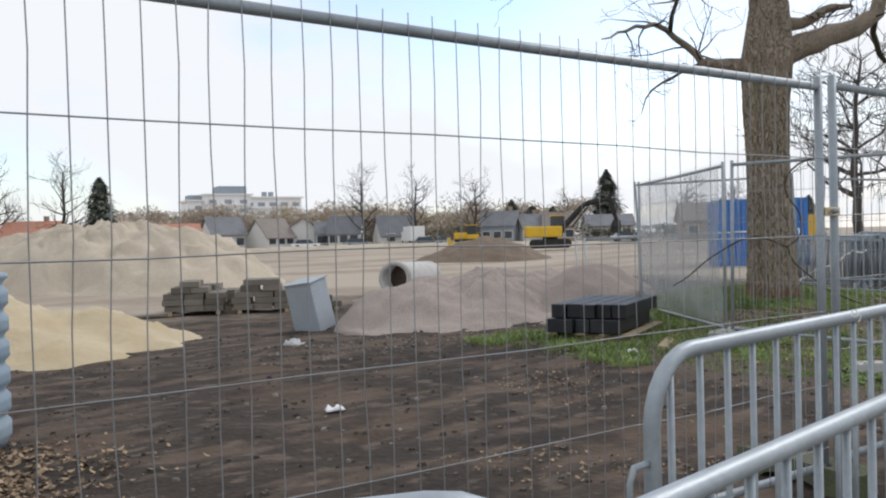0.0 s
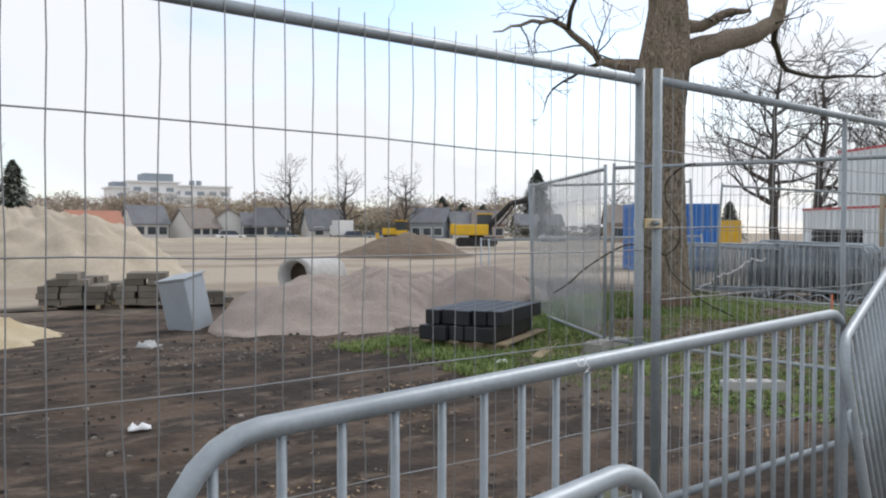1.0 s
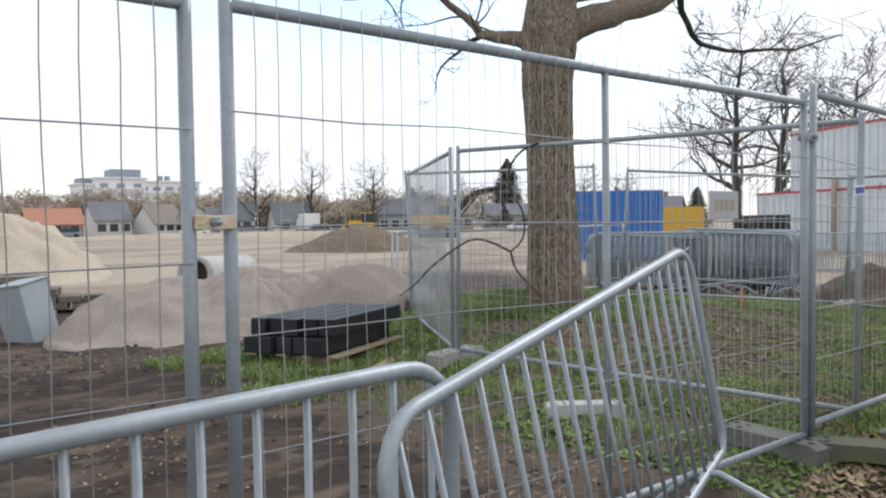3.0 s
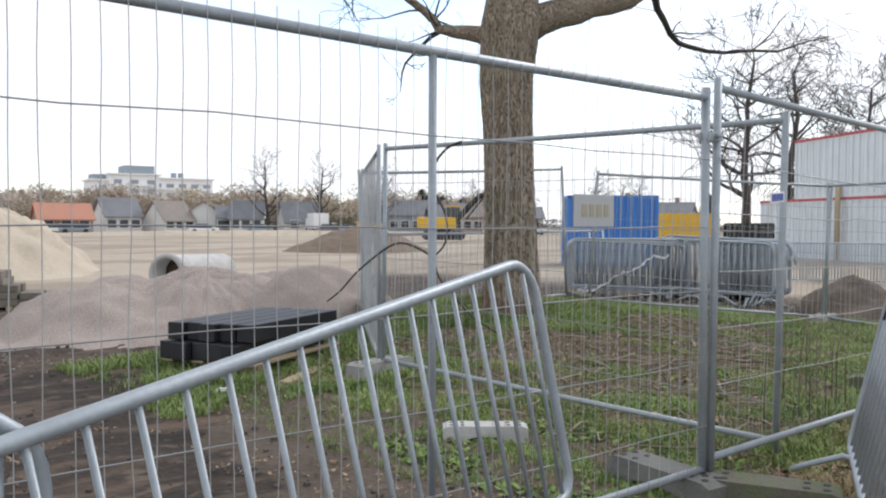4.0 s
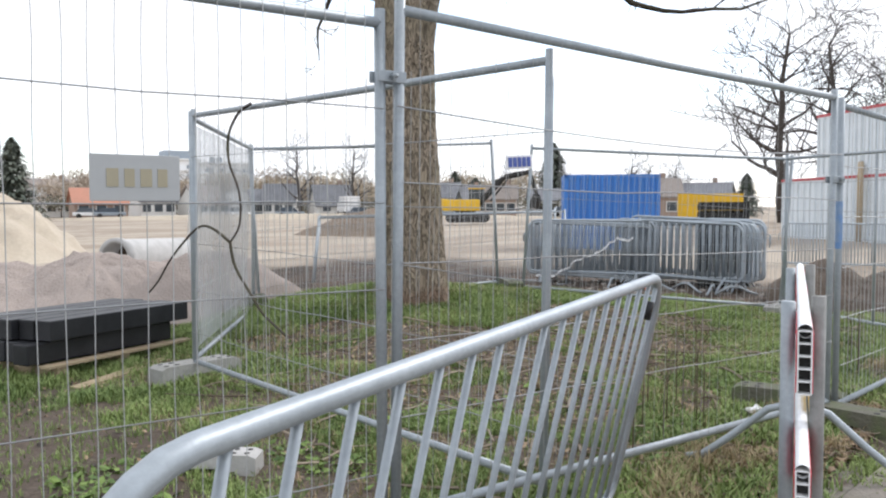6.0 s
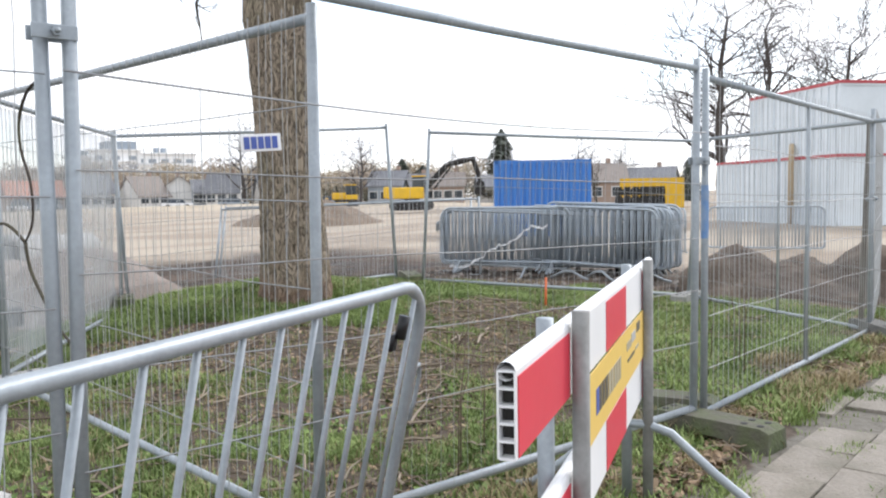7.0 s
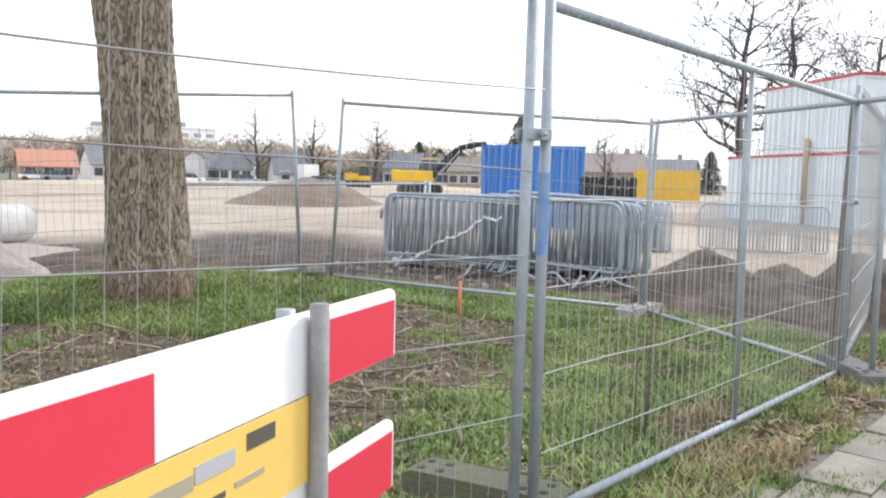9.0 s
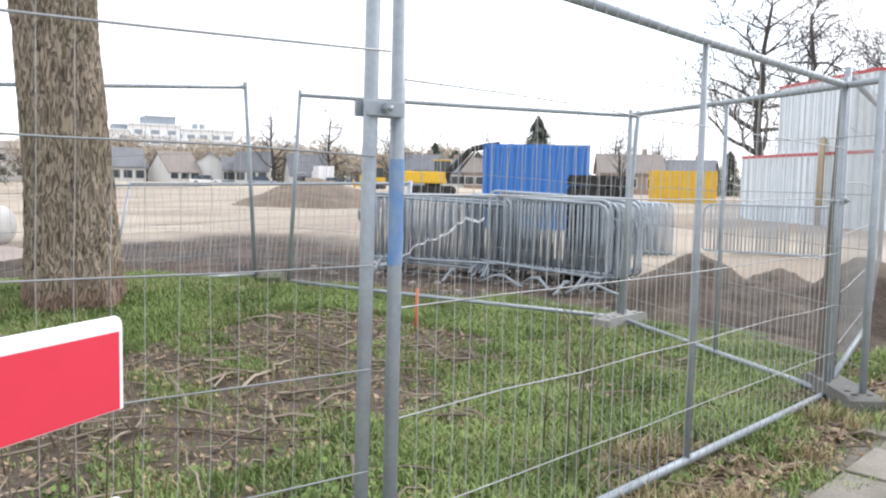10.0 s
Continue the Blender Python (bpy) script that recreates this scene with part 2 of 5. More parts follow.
def bark_material():
    """Furrowed bark: grey-brown ridges, dark cracks running up the trunk, some green bloom."""
    m = bpy.data.materials.new("furrowed_bark")
    m.use_nodes = True
    n, l = m.node_tree.nodes, m.node_tree.links
    b = n["Principled BSDF"]
    b.inputs["Roughness"].default_value = 0.95
    tc, mp, warp, add = (n.new("ShaderNodeTexCoord"), n.new("ShaderNodeMapping"), n.new("ShaderNodeTexNoise"), n.new("ShaderNodeMixRGB"))
    mp.inputs["Scale"].default_value = (1, 1, 0.20)
    warp.inputs["Scale"].default_value, warp.inputs["Detail"].default_value = 3.0, 3.0
    l.new(tc.outputs["Object"], warp.inputs["Vector"])
    l.new(tc.outputs["Object"], mp.inputs["Vector"])
    add.blend_type = "ADD"
    add.inputs[0].default_value = 0.09
    l.new(mp.outputs["Vector"], add.inputs[1])
    l.new(warp.outputs["Color"], add.inputs[2])
    crack, grain, bloom = n.new("ShaderNodeTexNoise"), n.new("ShaderNodeTexNoise"), n.new("ShaderNodeTexNoise")
    crack.inputs["Scale"].default_value, crack.inputs["Detail"].default_value = 74.0, 4.0
    grain.inputs["Scale"].default_value, grain.inputs["Detail"].default_value = 45.0, 6.0
    bloom.inputs["Scale"].default_value = 2.2
    for t in (crack, grain):
        l.new(add.outputs[0], t.inputs["Vector"])
    l.new(tc.outputs["Object"], bloom.inputs["Vector"])
    deep = n.new("ShaderNodeMapRange")
    deep.interpolation_type = "SMOOTHSTEP"
    deep.inputs[1].default_value, deep.inputs[2].default_value = 0.28, 0.56
    l.new(crack.outputs["Fac"], deep.inputs[0])
    tone, ridge, green = n.new("ShaderNodeMix"), n.new("ShaderNodeMix"), n.new("ShaderNodeMix")
    for t in (tone, ridge, green):
        t.data_type = "RGBA"
    ridge.inputs[6].default_value, ridge.inputs[7].default_value = (0.29, 0.232, 0.172, 1), (0.45, 0.37, 0.278, 1)
    l.new(grain.outputs["Fac"], ridge.inputs[0])
    green.inputs[7].default_value = (0.17, 0.17, 0.09, 1)
    some = n.new("ShaderNodeMapRange")
    some.inputs[1].default_value, some.inputs[2].default_value, some.inputs[4].default_value = 0.5, 0.7, 0.45
    l.new(bloom.outputs["Fac"], some.inputs[0])
    l.new(some.outputs[0], green.inputs[0])
    l.new(ridge.outputs[2], green.inputs[6])
    tone.inputs[6].default_value = (0.18, 0.137, 0.10, 1)
    l.new(deep.outputs[0], tone.inputs[0])
    l.new(green.outputs[2], tone.inputs[7])
    # flaked reddish bark round the foot, with a ragged upper edge
    sep, low, flake = n.new("ShaderNodeSeparateXYZ"), n.new("ShaderNodeMapRange"), n.new("ShaderNodeMix")
    edge = n.new("ShaderNodeMath")
    edge.operation = "MULTIPLY_ADD"
    edge.inputs[1].default_value = -0.9
    l.new(tc.outputs["Object"], sep.inputs[0])
    l.new(warp.outputs["Fac"], edge.inputs[0])
    l.new(sep.outputs[2], edge.inputs[2])
    low.inputs[1].default_value, low.inputs[2].default_value, low.inputs[3].default_value, low.inputs[4].default_value = 0.0, 0.22, 0.7, 0.0
    l.new(edge.outputs[0], low.inputs[0])
    flake.data_type = "RGBA"
    flake.inputs[7].default_value = (0.235, 0.145, 0.098, 1)
    l.new(low.outputs[0], flake.inputs[0])
    l.new(tone.outputs[2], flake.inputs[6])
    l.new(flake.outputs[2], b.inputs["Base Color"])
    bp, mx = n.new("ShaderNodeBump"), n.new("ShaderNodeMath")
    mx.operation = "MULTIPLY_ADD"
    mx.inputs[1].default_value = 0.3
    l.new(grain.outputs["Fac"], mx.inputs[0])
    l.new(deep.outputs[0], mx.inputs[2])
    bp.inputs["Strength"].default_value, bp.inputs["Distance"].default_value = 1.0, 0.03
    l.new(mx.outputs[0], bp.inputs["Height"])
    l.new(bp.outputs["Normal"], b.inputs["Normal"])
    return m


M["bark"] = bark_material()


def net_material():
    """Fine grey debris netting: half open."""
    m = bpy.data.materials.new("debris_net")
    m.use_nodes = True
    n, l = m.node_tree.nodes, m.node_tree.links
    b = n["Principled BSDF"]
    b.inputs["Base Color"].default_value = (0.38, 0.41, 0.43, 1)
    b.inputs["Roughness"].default_value = 0.8
    tc, nz, mr = n.new("ShaderNodeTexCoord"), n.new("ShaderNodeTexNoise"), n.new("ShaderNodeMapRange")
    nz.inputs["Scale"].default_value, nz.inputs["Detail"].default_value = 2.5, 4
    l.new(tc.outputs["Object"], nz.inputs["Vector"])
    l.new(nz.outputs["Fac"], mr.inputs[0])
    mr.inputs[1].default_value, mr.inputs[2].default_value, mr.inputs[3].default_value, mr.inputs[4].default_value = 0.3, 0.7, 0.34, 0.60
    l.new(mr.outputs[0], b.inputs["Alpha"])
    return m


M["net"] = net_material()


# ---- ground cover: earth, pale sand field, grass and trodden soil on one sheet ----
def ground_material():
    m = bpy.data.materials.new("ground")
    m.use_nodes = True
    n, l = m.node_tree.nodes, m.node_tree.links
    b = n["Principled BSDF"]
    b.inputs["Roughness"].default_value = 0.95
    b.inputs["Specular IOR Level"].default_value = 0.2
    tc = n.new("ShaderNodeTexCoord")
    sep = n.new("ShaderNodeSeparateXYZ")
    l.new(tc.outputs["Object"], sep.inputs[0])
    X, Y = sep.outputs[0], sep.outputs[1]

    def noise_tex(scale, detail=5.0, stretch=None):
        t = n.new("ShaderNodeTexNoise")
        t.inputs["Scale"].default_value, t.inputs["Detail"].default_value = scale, detail
        if stretch:
            mp = n.new("ShaderNodeMapping")
            mp.inputs["Scale"].default_value = stretch
            l.new(tc.outputs["Object"], mp.inputs["Vector"])
            l.new(mp.outputs["Vector"], t.inputs["Vector"])
        else:
            l.new(tc.outputs["Object"], t.inputs["Vector"])
        return t.outputs["Fac"]

    def maths(op, a, c=0.0, d=None):
        t = n.new("ShaderNodeMath")
        t.operation = op
        for i, v in enumerate((a, c) if d is None else (a, c, d)):
            if isinstance(v, (int, float)):
                t.inputs[i].default_value = v
            else:
                l.new(v, t.inputs[i])
        return t.outputs[0]

    def step(v, a, c):
        t = n.new("ShaderNodeMapRange")
        t.interpolation_type = "SMOOTHSTEP"
        t.inputs[1].default_value, t.inputs[2].default_value = a, c
        l.new(v, t.inputs[0])
        return t.outputs[0]

    def blend(fac, a, c):
        t = n.new("ShaderNodeMix")
        t.data_type = "RGBA"
        if isinstance(fac, (int, float)):
            t.inputs[0].default_value = fac
        else:
            l.new(fac, t.inputs[0])
        for i, v in ((6, a), (7, c)):
            if isinstance(v, tuple):
                t.inputs[i].default_value = (*v, 1)
            else:
                l.new(v, t.inputs[i])
        return t.outputs[2]

    big, mid, fine = noise_tex(0.35), noise_tex(1.7), noise_tex(18.0)
    streak = noise_tex(0.9, 6.0, (1.0, 3.0, 1.0))
    earth = blend(fine, (0.024, 0.019, 0.0155), (0.064, 0.050, 0.040))
    earth = blend(step(streak, 0.47, 0.64), earth, (0.115, 0.083, 0.062))
    earth = blend(maths("MULTIPLY", step(noise_tex(3.1, 6.0, (1.0, 2.2, 1.0)), 0.55, 0.66), 0.6), earth, (0.165, 0.125, 0.095))
    earth = blend(maths("MULTIPLY", step(noise_tex(0.55, 3.0), 0.52, 0.62), 0.5), earth, (0.105, 0.072, 0.05))
    earth = blend(maths("MULTIPLY", step(mid, 0.55, 0.66), 0.65), earth, (0.024, 0.019, 0.016))
    earth = blend(maths("MULTIPLY", step(noise_tex(7.0), 0.64, 0.70), 0.5), earth, (0.14, 0.12, 0.10))
    # the far field: pale sand with darker tracks
    sandy = blend(step(noise_tex(0.10, 5.0, (1, 2.5, 1)), 0.42, 0.6), (0.44, 0.38, 0.305), (0.31, 0.255, 0.20))
    sandy = blend(maths("MULTIPLY", fine, 0.35), sandy, (0.24, 0.19, 0.145))
    edge = maths("ADD", Y, maths("MULTIPLY", maths("SUBTRACT", big, 0.5), 9.0))
    edge = maths("SUBTRACT", edge, maths("MULTIPLY", X, 0.28))
    east = step(maths("ADD", X, maths("MULTIPLY", maths("SUBTRACT", mid, 0.5), 2.0)), 16.8, 20.5)
    base = blend(maths("MAXIMUM", step(edge, 13.0, 18.5), east), earth, sandy)
    # grass, litter and walkway where the cover attribute puts them, with ragged edges
    att, cut = n.new("ShaderNodeAttribute"), n.new("ShaderNodeSeparateColor")
    att.attribute_name = "cover"
    l.new(att.outputs["Color"], cut.inputs[0])

    def ragged(v, scale, amount):
        return step(maths("ADD", v, maths("MULTIPLY", maths("SUBTRACT", noise_tex(scale), 0.5), amount)), 0.3, 0.7)

    litter = blend(noise_tex(30.0), (0.045, 0.035, 0.028), (0.16, 0.126, 0.098))
    litter = blend(step(mid, 0.5, 0.65), litter, (0.085, 0.066, 0.05))
    base = blend(ragged(cut.outputs[1], 5.0, 1.0), base, litter)
    lime = blend(fine, (0.04, 0.06, 0.018), (0.115, 0.15, 0.042))
    base = blend(maths("MULTIPLY", ragged(cut.outputs[0], 6.0, 1.3), 0.9), base, lime)
    dust = blend(fine, (0.12, 0.11, 0.092), (0.22, 0.205, 0.175))
    base = blend(ragged(cut.outputs[2], 4.0, 0.6), base, dust)
    l.new(base, b.inputs["Base Color"])
    bp = n.new("ShaderNodeBump")
    bp.inputs["Strength"].default_value, bp.inputs["Distance"].default_value = 0.9, 0.05
    l.new(maths("ADD", maths("MULTIPLY", fine, 0.5), mid), bp.inputs["Height"])
    l.new(bp.outputs["Normal"], b.inputs["Normal"])
    return m


M["ground"] = ground_material()


# ---- mesh helpers ----
class Geo:
    """Collects vertices and faces of one mesh."""

    def __init__(self):
        self.v, self.f = [], []

    def box(self, c, s, rot=None):
        k = len(self.v)
        for dz in (-.5, .5):
            for dx, dy in ((-.5, -.5), (.5, -.5), (.5, .5), (-.5, .5)):
                p = Vector((dx * s[0], dy * s[1], dz * s[2]))
                if rot:
                    p = rot @ p
                self.v.append((p[0] + c[0], p[1] + c[1], p[2] + c[2]))
        self.f += [tuple(k + i for i in q) for q in ((3, 2, 1, 0), (4, 5, 6, 7), (0, 1, 5, 4), (1, 2, 6, 5), (2, 3, 7, 6), (3, 0, 4, 7))]
        return self

    def tube(self, pts, radii, n=8, closed=False, caps=True):
        """A round bar along pts; radii a number or one for each point."""
        pts = [Vector(p) for p in pts]
        if isinstance(radii, (int, float)):
            radii = [radii] * len(pts)
        k, up = len(self.v), Vector((0, 0, 1))
        count, side = len(pts), None
        for i, p in enumerate(pts):
            if closed:
                d = (pts[(i + 1) % count] - pts[i - 1]).normalized()
            else:
                d = (pts[min(i + 1, count - 1)] - pts[max(i - 1, 0)]).normalized()
            if side is None:
                side = d.cross(up if abs(d.z) < 0.9 else Vector((1, 0, 0))).normalized()
            side = (side - d * side.dot(d)).normalized()
            top = d.cross(side)
            for j in range(n):
                a = 2 * math.pi * j / n
                q = p + (side * math.cos(a) + top * math.sin(a)) * radii[i]
                self.v.append(tuple(q))
        for i in range(count if closed else count - 1):
            a, c = k + i * n, k + ((i + 1) % count) * n
            for j in range(n):
                j2 = (j + 1) % n
                self.f.append((a + j, a + j2, c + j2, c + j))
        if caps and not closed:
            self.f.append(tuple(k + j for j in reversed(range(n))))
            self.f.append(tuple(k + (count - 1) * n + j for j in range(n)))
        return self

    def poly(self, pts):
        k = len(self.v)
        self.v += [tuple(p) for p in pts]
        self.f.append(tuple(range(k, k + len(pts))))
        return self

    def mesh(self, name, mat, smooth=False, bevel=0.0):
        me = bpy.data.meshes.new(name)
        me.from_pydata(self.v, [], self.f)
        if bevel:
            bm = bmesh.new()
            bm.from_mesh(me)
            bmesh.ops.bevel(bm, geom=bm.edges[:], offset=bevel, segments=2, affect="EDGES", profile=0.6)
            bm.to_mesh(me)
            bm.free()
        me.materials.append(mat)
        if smooth:
            me.polygons.foreach_set("use_smooth", [True] * len(me.polygons))
        me.update()
        return me


def part(name, geo, mat, parent, label="", smooth=False, bevel=0.0, m=None):
    ob = new(name, geo if isinstance(geo, bpy.types.Mesh) else geo.mesh(name, mat, smooth, bevel))
    ob.parent = parent
    if m is not None:
        ob.matrix_basis = m
    return tagged(ob, label) if label else ob


def thing(name, label, category, m=None, group="", kind=""):
    ob = new(name)
    ob.empty_display_size = 0.1
    if m is not None:
        ob.matrix_basis = m
    return tagged(ob, label, category, group, kind)


def single(name, geo, mat, label, category, m=None, group="", kind="", smooth=False, bevel=0.0):
    ob = new(name, geo if isinstance(geo, bpy.types.Mesh) else geo.mesh(name, mat, smooth, bevel))
    if m is not None:
        ob.matrix_basis = m
    return tagged(ob, label, category, group, kind)


def axes(origin, u, up):
    """A pose with its x axis along u and its z axis near up."""
    u = Vector(u).normalized()
    w = Vector(up)
    w = (w - u * w.dot(u)).normalized()
    v = w.cross(u)
    return Matrix(((u.x, v.x, w.x, origin[0]), (u.y, v.y, w.y, origin[1]), (u.z, v.z, w.z, origin[2]), (0, 0, 0, 1)))


rng = random.Random(7)


def height(x, y):
    """The ground: a low mound round the tree, uneven earth on the site."""
    z = 0.34 * math.exp(-(((x - 11.5) / 2.6) ** 2 + ((y - 7.5) / 2.2) ** 2))
    k = min(1.0, max(0.0, (y - max(0.0, x - 9.0) * 0.9 - 7.0) / 7.0))
    z -= 0.24 * k * k * (3 - 2 * k)
    site = min(1.0, max(0.0, (y - 1.8) / 2.0))
    z += site * (0.05 * noise.noise((x * 0.7, y * 0.7, 0.3)) + 0.03 * noise.noise((x * 2.3, y * 2.3, 4.1))
                 + (0.022 * noise.noise((x * 1.2, y * 5.5, 8.0)) if x < 7 else 0.0))
    return z



def between(x, xs, ys):
    return float(np.interp(x, xs, ys))


def walk_edge(x):
    """Where the paving ends."""
    return 0.85 + 0.17 * max(-5.0, x - 9.0)


def pen_grass(x, y):
    """How much grass grows at a place: lush round the tree, patchy in front, none on the trodden band."""
    wob = noise.noise((x * 0.8, y * 0.8, 0)) * 0.7 + noise.noise((x * 2.1, y * 2.1, 5)) * 0.35
    if not (6.0 < x + wob < 16.0) or y < walk_edge(x) + .3 or y + wob * .6 > 8.5 - 0.42 * abs(x - 10.5):
        return 0.0
    if y + wob * .7 > between(x, (7.5, 9.7, 10.9, 12.0, 13.2, 13.8), (6.8, 6.5, 5.35, 5.8, 6.0, 4.5)):
        return 1.0
    clump = noise.noise((x * 1.7, y * 1.7, 9))
    if x < 8.8 + wob:
        return 0.6 if clump > 0.0 and x > 6.8 else 0.10
    if y + wob * .6 < between(x, (9.0, 10.3, 11.6, 12.2, 13.0, 13.8), (3.0, 2.8, 3.2, 3.5, 4.0, 4.6)):
        if x > 11.4 + wob:
            return 0.95 if clump > -0.16 else 0.35
        return 0.55 if clump > -0.02 else 0.14
    return 0.4 if clump > 0.2 else 0.05


def pen(x, y):
    """1 inside the tree's pen and on the verge before it."""
    wob = noise.noise((x * 0.8, y * 0.8, 0)) * 1.5 + noise.noise((x * 2.6, y * 2.6, 3)) * .5
    return 1.0 if 5.9 < x + wob < 16.2 and walk_edge(x) - .1 < y and y + wob < 8.6 - 0.42 * abs(x - 10.5) else 0.0


# ---- ground sheet ----
def lines(lo, hi, stepsize, reach):
    a = list(np.arange(lo, hi + 1e-6, stepsize))
    g, v = stepsize * 1.5, hi
    while v < reach:
        v += g
        g *= 1.35
        a.append(min(v, reach))
    g, v = stepsize * 1.5, lo
    while v > -reach:
        v -= g
        g *= 1.35
        a.insert(0, max(v, -reach))
    return a


gx, gy = lines(-3, 24, 0.12, 2500.0), lines(-2, 19, 0.12, 2500.0)
verts = [(x, y, height(x, y)) for y in gy for x in gx]
w = len(gx)
faces = [(j * w + i, j * w + i + 1, (j + 1) * w + i + 1, (j + 1) * w + i) for j in range(len(gy) - 1) for i in range(w - 1)]
ground_geo = Geo()
ground_geo.v, ground_geo.f = verts, faces
ground_mesh = ground_geo.mesh("ground", M["ground"], True)
cover = ground_mesh.color_attributes.new("cover", "FLOAT_COLOR", "POINT")
for i, (x, y, z) in enumerate(verts):
    if -20 < x < 40 and -9 < y < 12:
        cover.data[i].color = (pen_grass(x, y), pen(x, y), 1.0 if y < walk_edge(x) - .05 else 0.0, 1)
    else:
        cover.data[i].color = (0, 0, 1.0 if y < walk_edge(x) - .05 else 0.0, 1)
single("ground", ground_mesh, M["ground"], "bare dark earth turning to pale sand, with grass round a tree", "ground", kind="structure")


# ---- heaps ----
def heap(name, label, mat, cx, cy, rx, ry, top, turn=0.0, seed=0.0, rough=0.10, power=1.0, lobes=(), n=64):
    """A poured heap: a cone-like mound with slumped, uneven flanks."""
    g = Geo()
    rings = 30
    ct, st = math.cos(radians(turn)), math.sin(radians(turn))

    def zed(x, y):
        r = math.hypot(x / rx, y / ry)
        z = top * max(0.0, 1 - r ** power) if r < 1 else 0.0
        for lx, ly, lr, lz in lobes:
            q = math.hypot(x - lx, y - ly) / lr
            if q < 1:
                z = max(z, lz * (1 - q ** 1.35))
        return z
    reach = 1.05
    g.v.append((0, 0, zed(0, 0) + 0.0))
    for i in range(1, rings + 1):
        for j in range(n):
            a = 2 * math.pi * j / n
            r = reach * i / rings
            wob = 1 + 0.16 * noise.noise((math.cos(a) * 1.4 + seed, math.sin(a) * 1.4, seed))
            x, y = r * rx * wob * math.cos(a), r * ry * wob * math.sin(a)
            z = zed(x / wob, y / wob)
            fade = 1 if i < rings - 3 else (rings - i) / 4
            z += rough * fade * (noise.noise((x * 1.1 + seed, y * 1.1, 1.7)) + 0.5 * noise.noise((x * 3.1, y * 3.1 + seed, 2.2)) + 0.3 * noise.noise((x * 8, y * 8, seed)) + 0.18 * noise.noise((x * 19, y * 19, seed)))
            if i == rings:
                z = -0.25
            g.v.append((x, y, z))
    for j in range(n):
        g.f.append((0, 1 + j, 1 + (j + 1) % n))
    for i in range(rings - 1):
        for j in range(n):
            a, c = 1 + i * n, 1 + (i + 1) * n
            g.f.append((a + j, c + j, c + (j + 1) % n, a + (j + 1) % n))
    base = height(cx, cy)
    return single(name, g, mat, label, "heap", pose(cx, cy, base, 0, 0, turn), smooth=True)


heap("sand_hill", "large hill of pale sand on the site", M["sand"], 8.5, 36.5, 6.2, 11.0, 2.30, 0, 3.0, 0.42, 3.0, n=150)
heap("sand_ridge", "low ridge of pale sand beside the hill", M["sand"], -1.5, 38.0, 10.0, 8.0, 1.75, 0, 4.0, 0.25, 1.6, n=90)
heap("sand_mound", "small pile of yellow sand on dark earth", M["yellow_sand"], 0.4, 12.2, 3.5, 2.6, 1.05, 0, 5.0, 0.17, 0.95, lobes=((1.9, -.3, 1.3, .62),))
heap("aggregate_mound", "long heap of grey-brown crushed gravel", M["gravel"], 8.35, 10.2, 2.65, 2.45, 0.42, 0, 9.0, 0.15, 1.2,
     lobes=((-1.05, .65, 1.5, 0.80), (1.15, -1.25, 1.5, 0.96), (.25, .2, 1.9, 0.93), (1.55, .6, 1.5, .85)), n=150)
heap("aggregate_mound", "low bed of gravel under a concrete pipe", M["gravel"], 11.4, 17.1, 2.2, 1.4, 0.18, 15, 12.0, 0.05, 2.2, n=60)
heap("soil_mound", "small heap of dark brown soil behind the fence", M["soil"], 17.0, 4.1, 1.3, 1.6, 0.42, 0, 2.0, 0.09, 1.3,
     lobes=((-.15, .85, 1.0, 0.66), (.3, -.75, 1.0, 0.70), (.3, .1, .9, .52)), n=120)
bx, by = 0.3 + 121 * math.sin(radians(31)), -0.74 + 121 * math.cos(radians(31))
heap("sand_berm", "long low berm of pale sand before the houses", M["sand"], bx, by, 42.0, 4.0, 0.75, -31, 7.0, 0.12, 2.0, n=140)
heap("earth_mound", "low mound of brown earth far out on the site", M["far_soil"], 32.2, 40.3, 4.4, 2.6, 1.55, -35, 6.0, 0.15, 1.4)


# ---- mesh fence panels ----
# cross wires above the bottom rail, and the spacing of the upright wires
WIRE_A, WIRE_B = (1.54, 1.16, 0.78, 0.41, 0.10), (1.585, 1.24, 0.92, 0.56, 0.23)
WIRE_C, WIRE_D = (1.26, 0.96, 0.67, 0.38), (1.52, 1.20, 0.88, 0.56, 0.26)
PANEL_H = 1.95


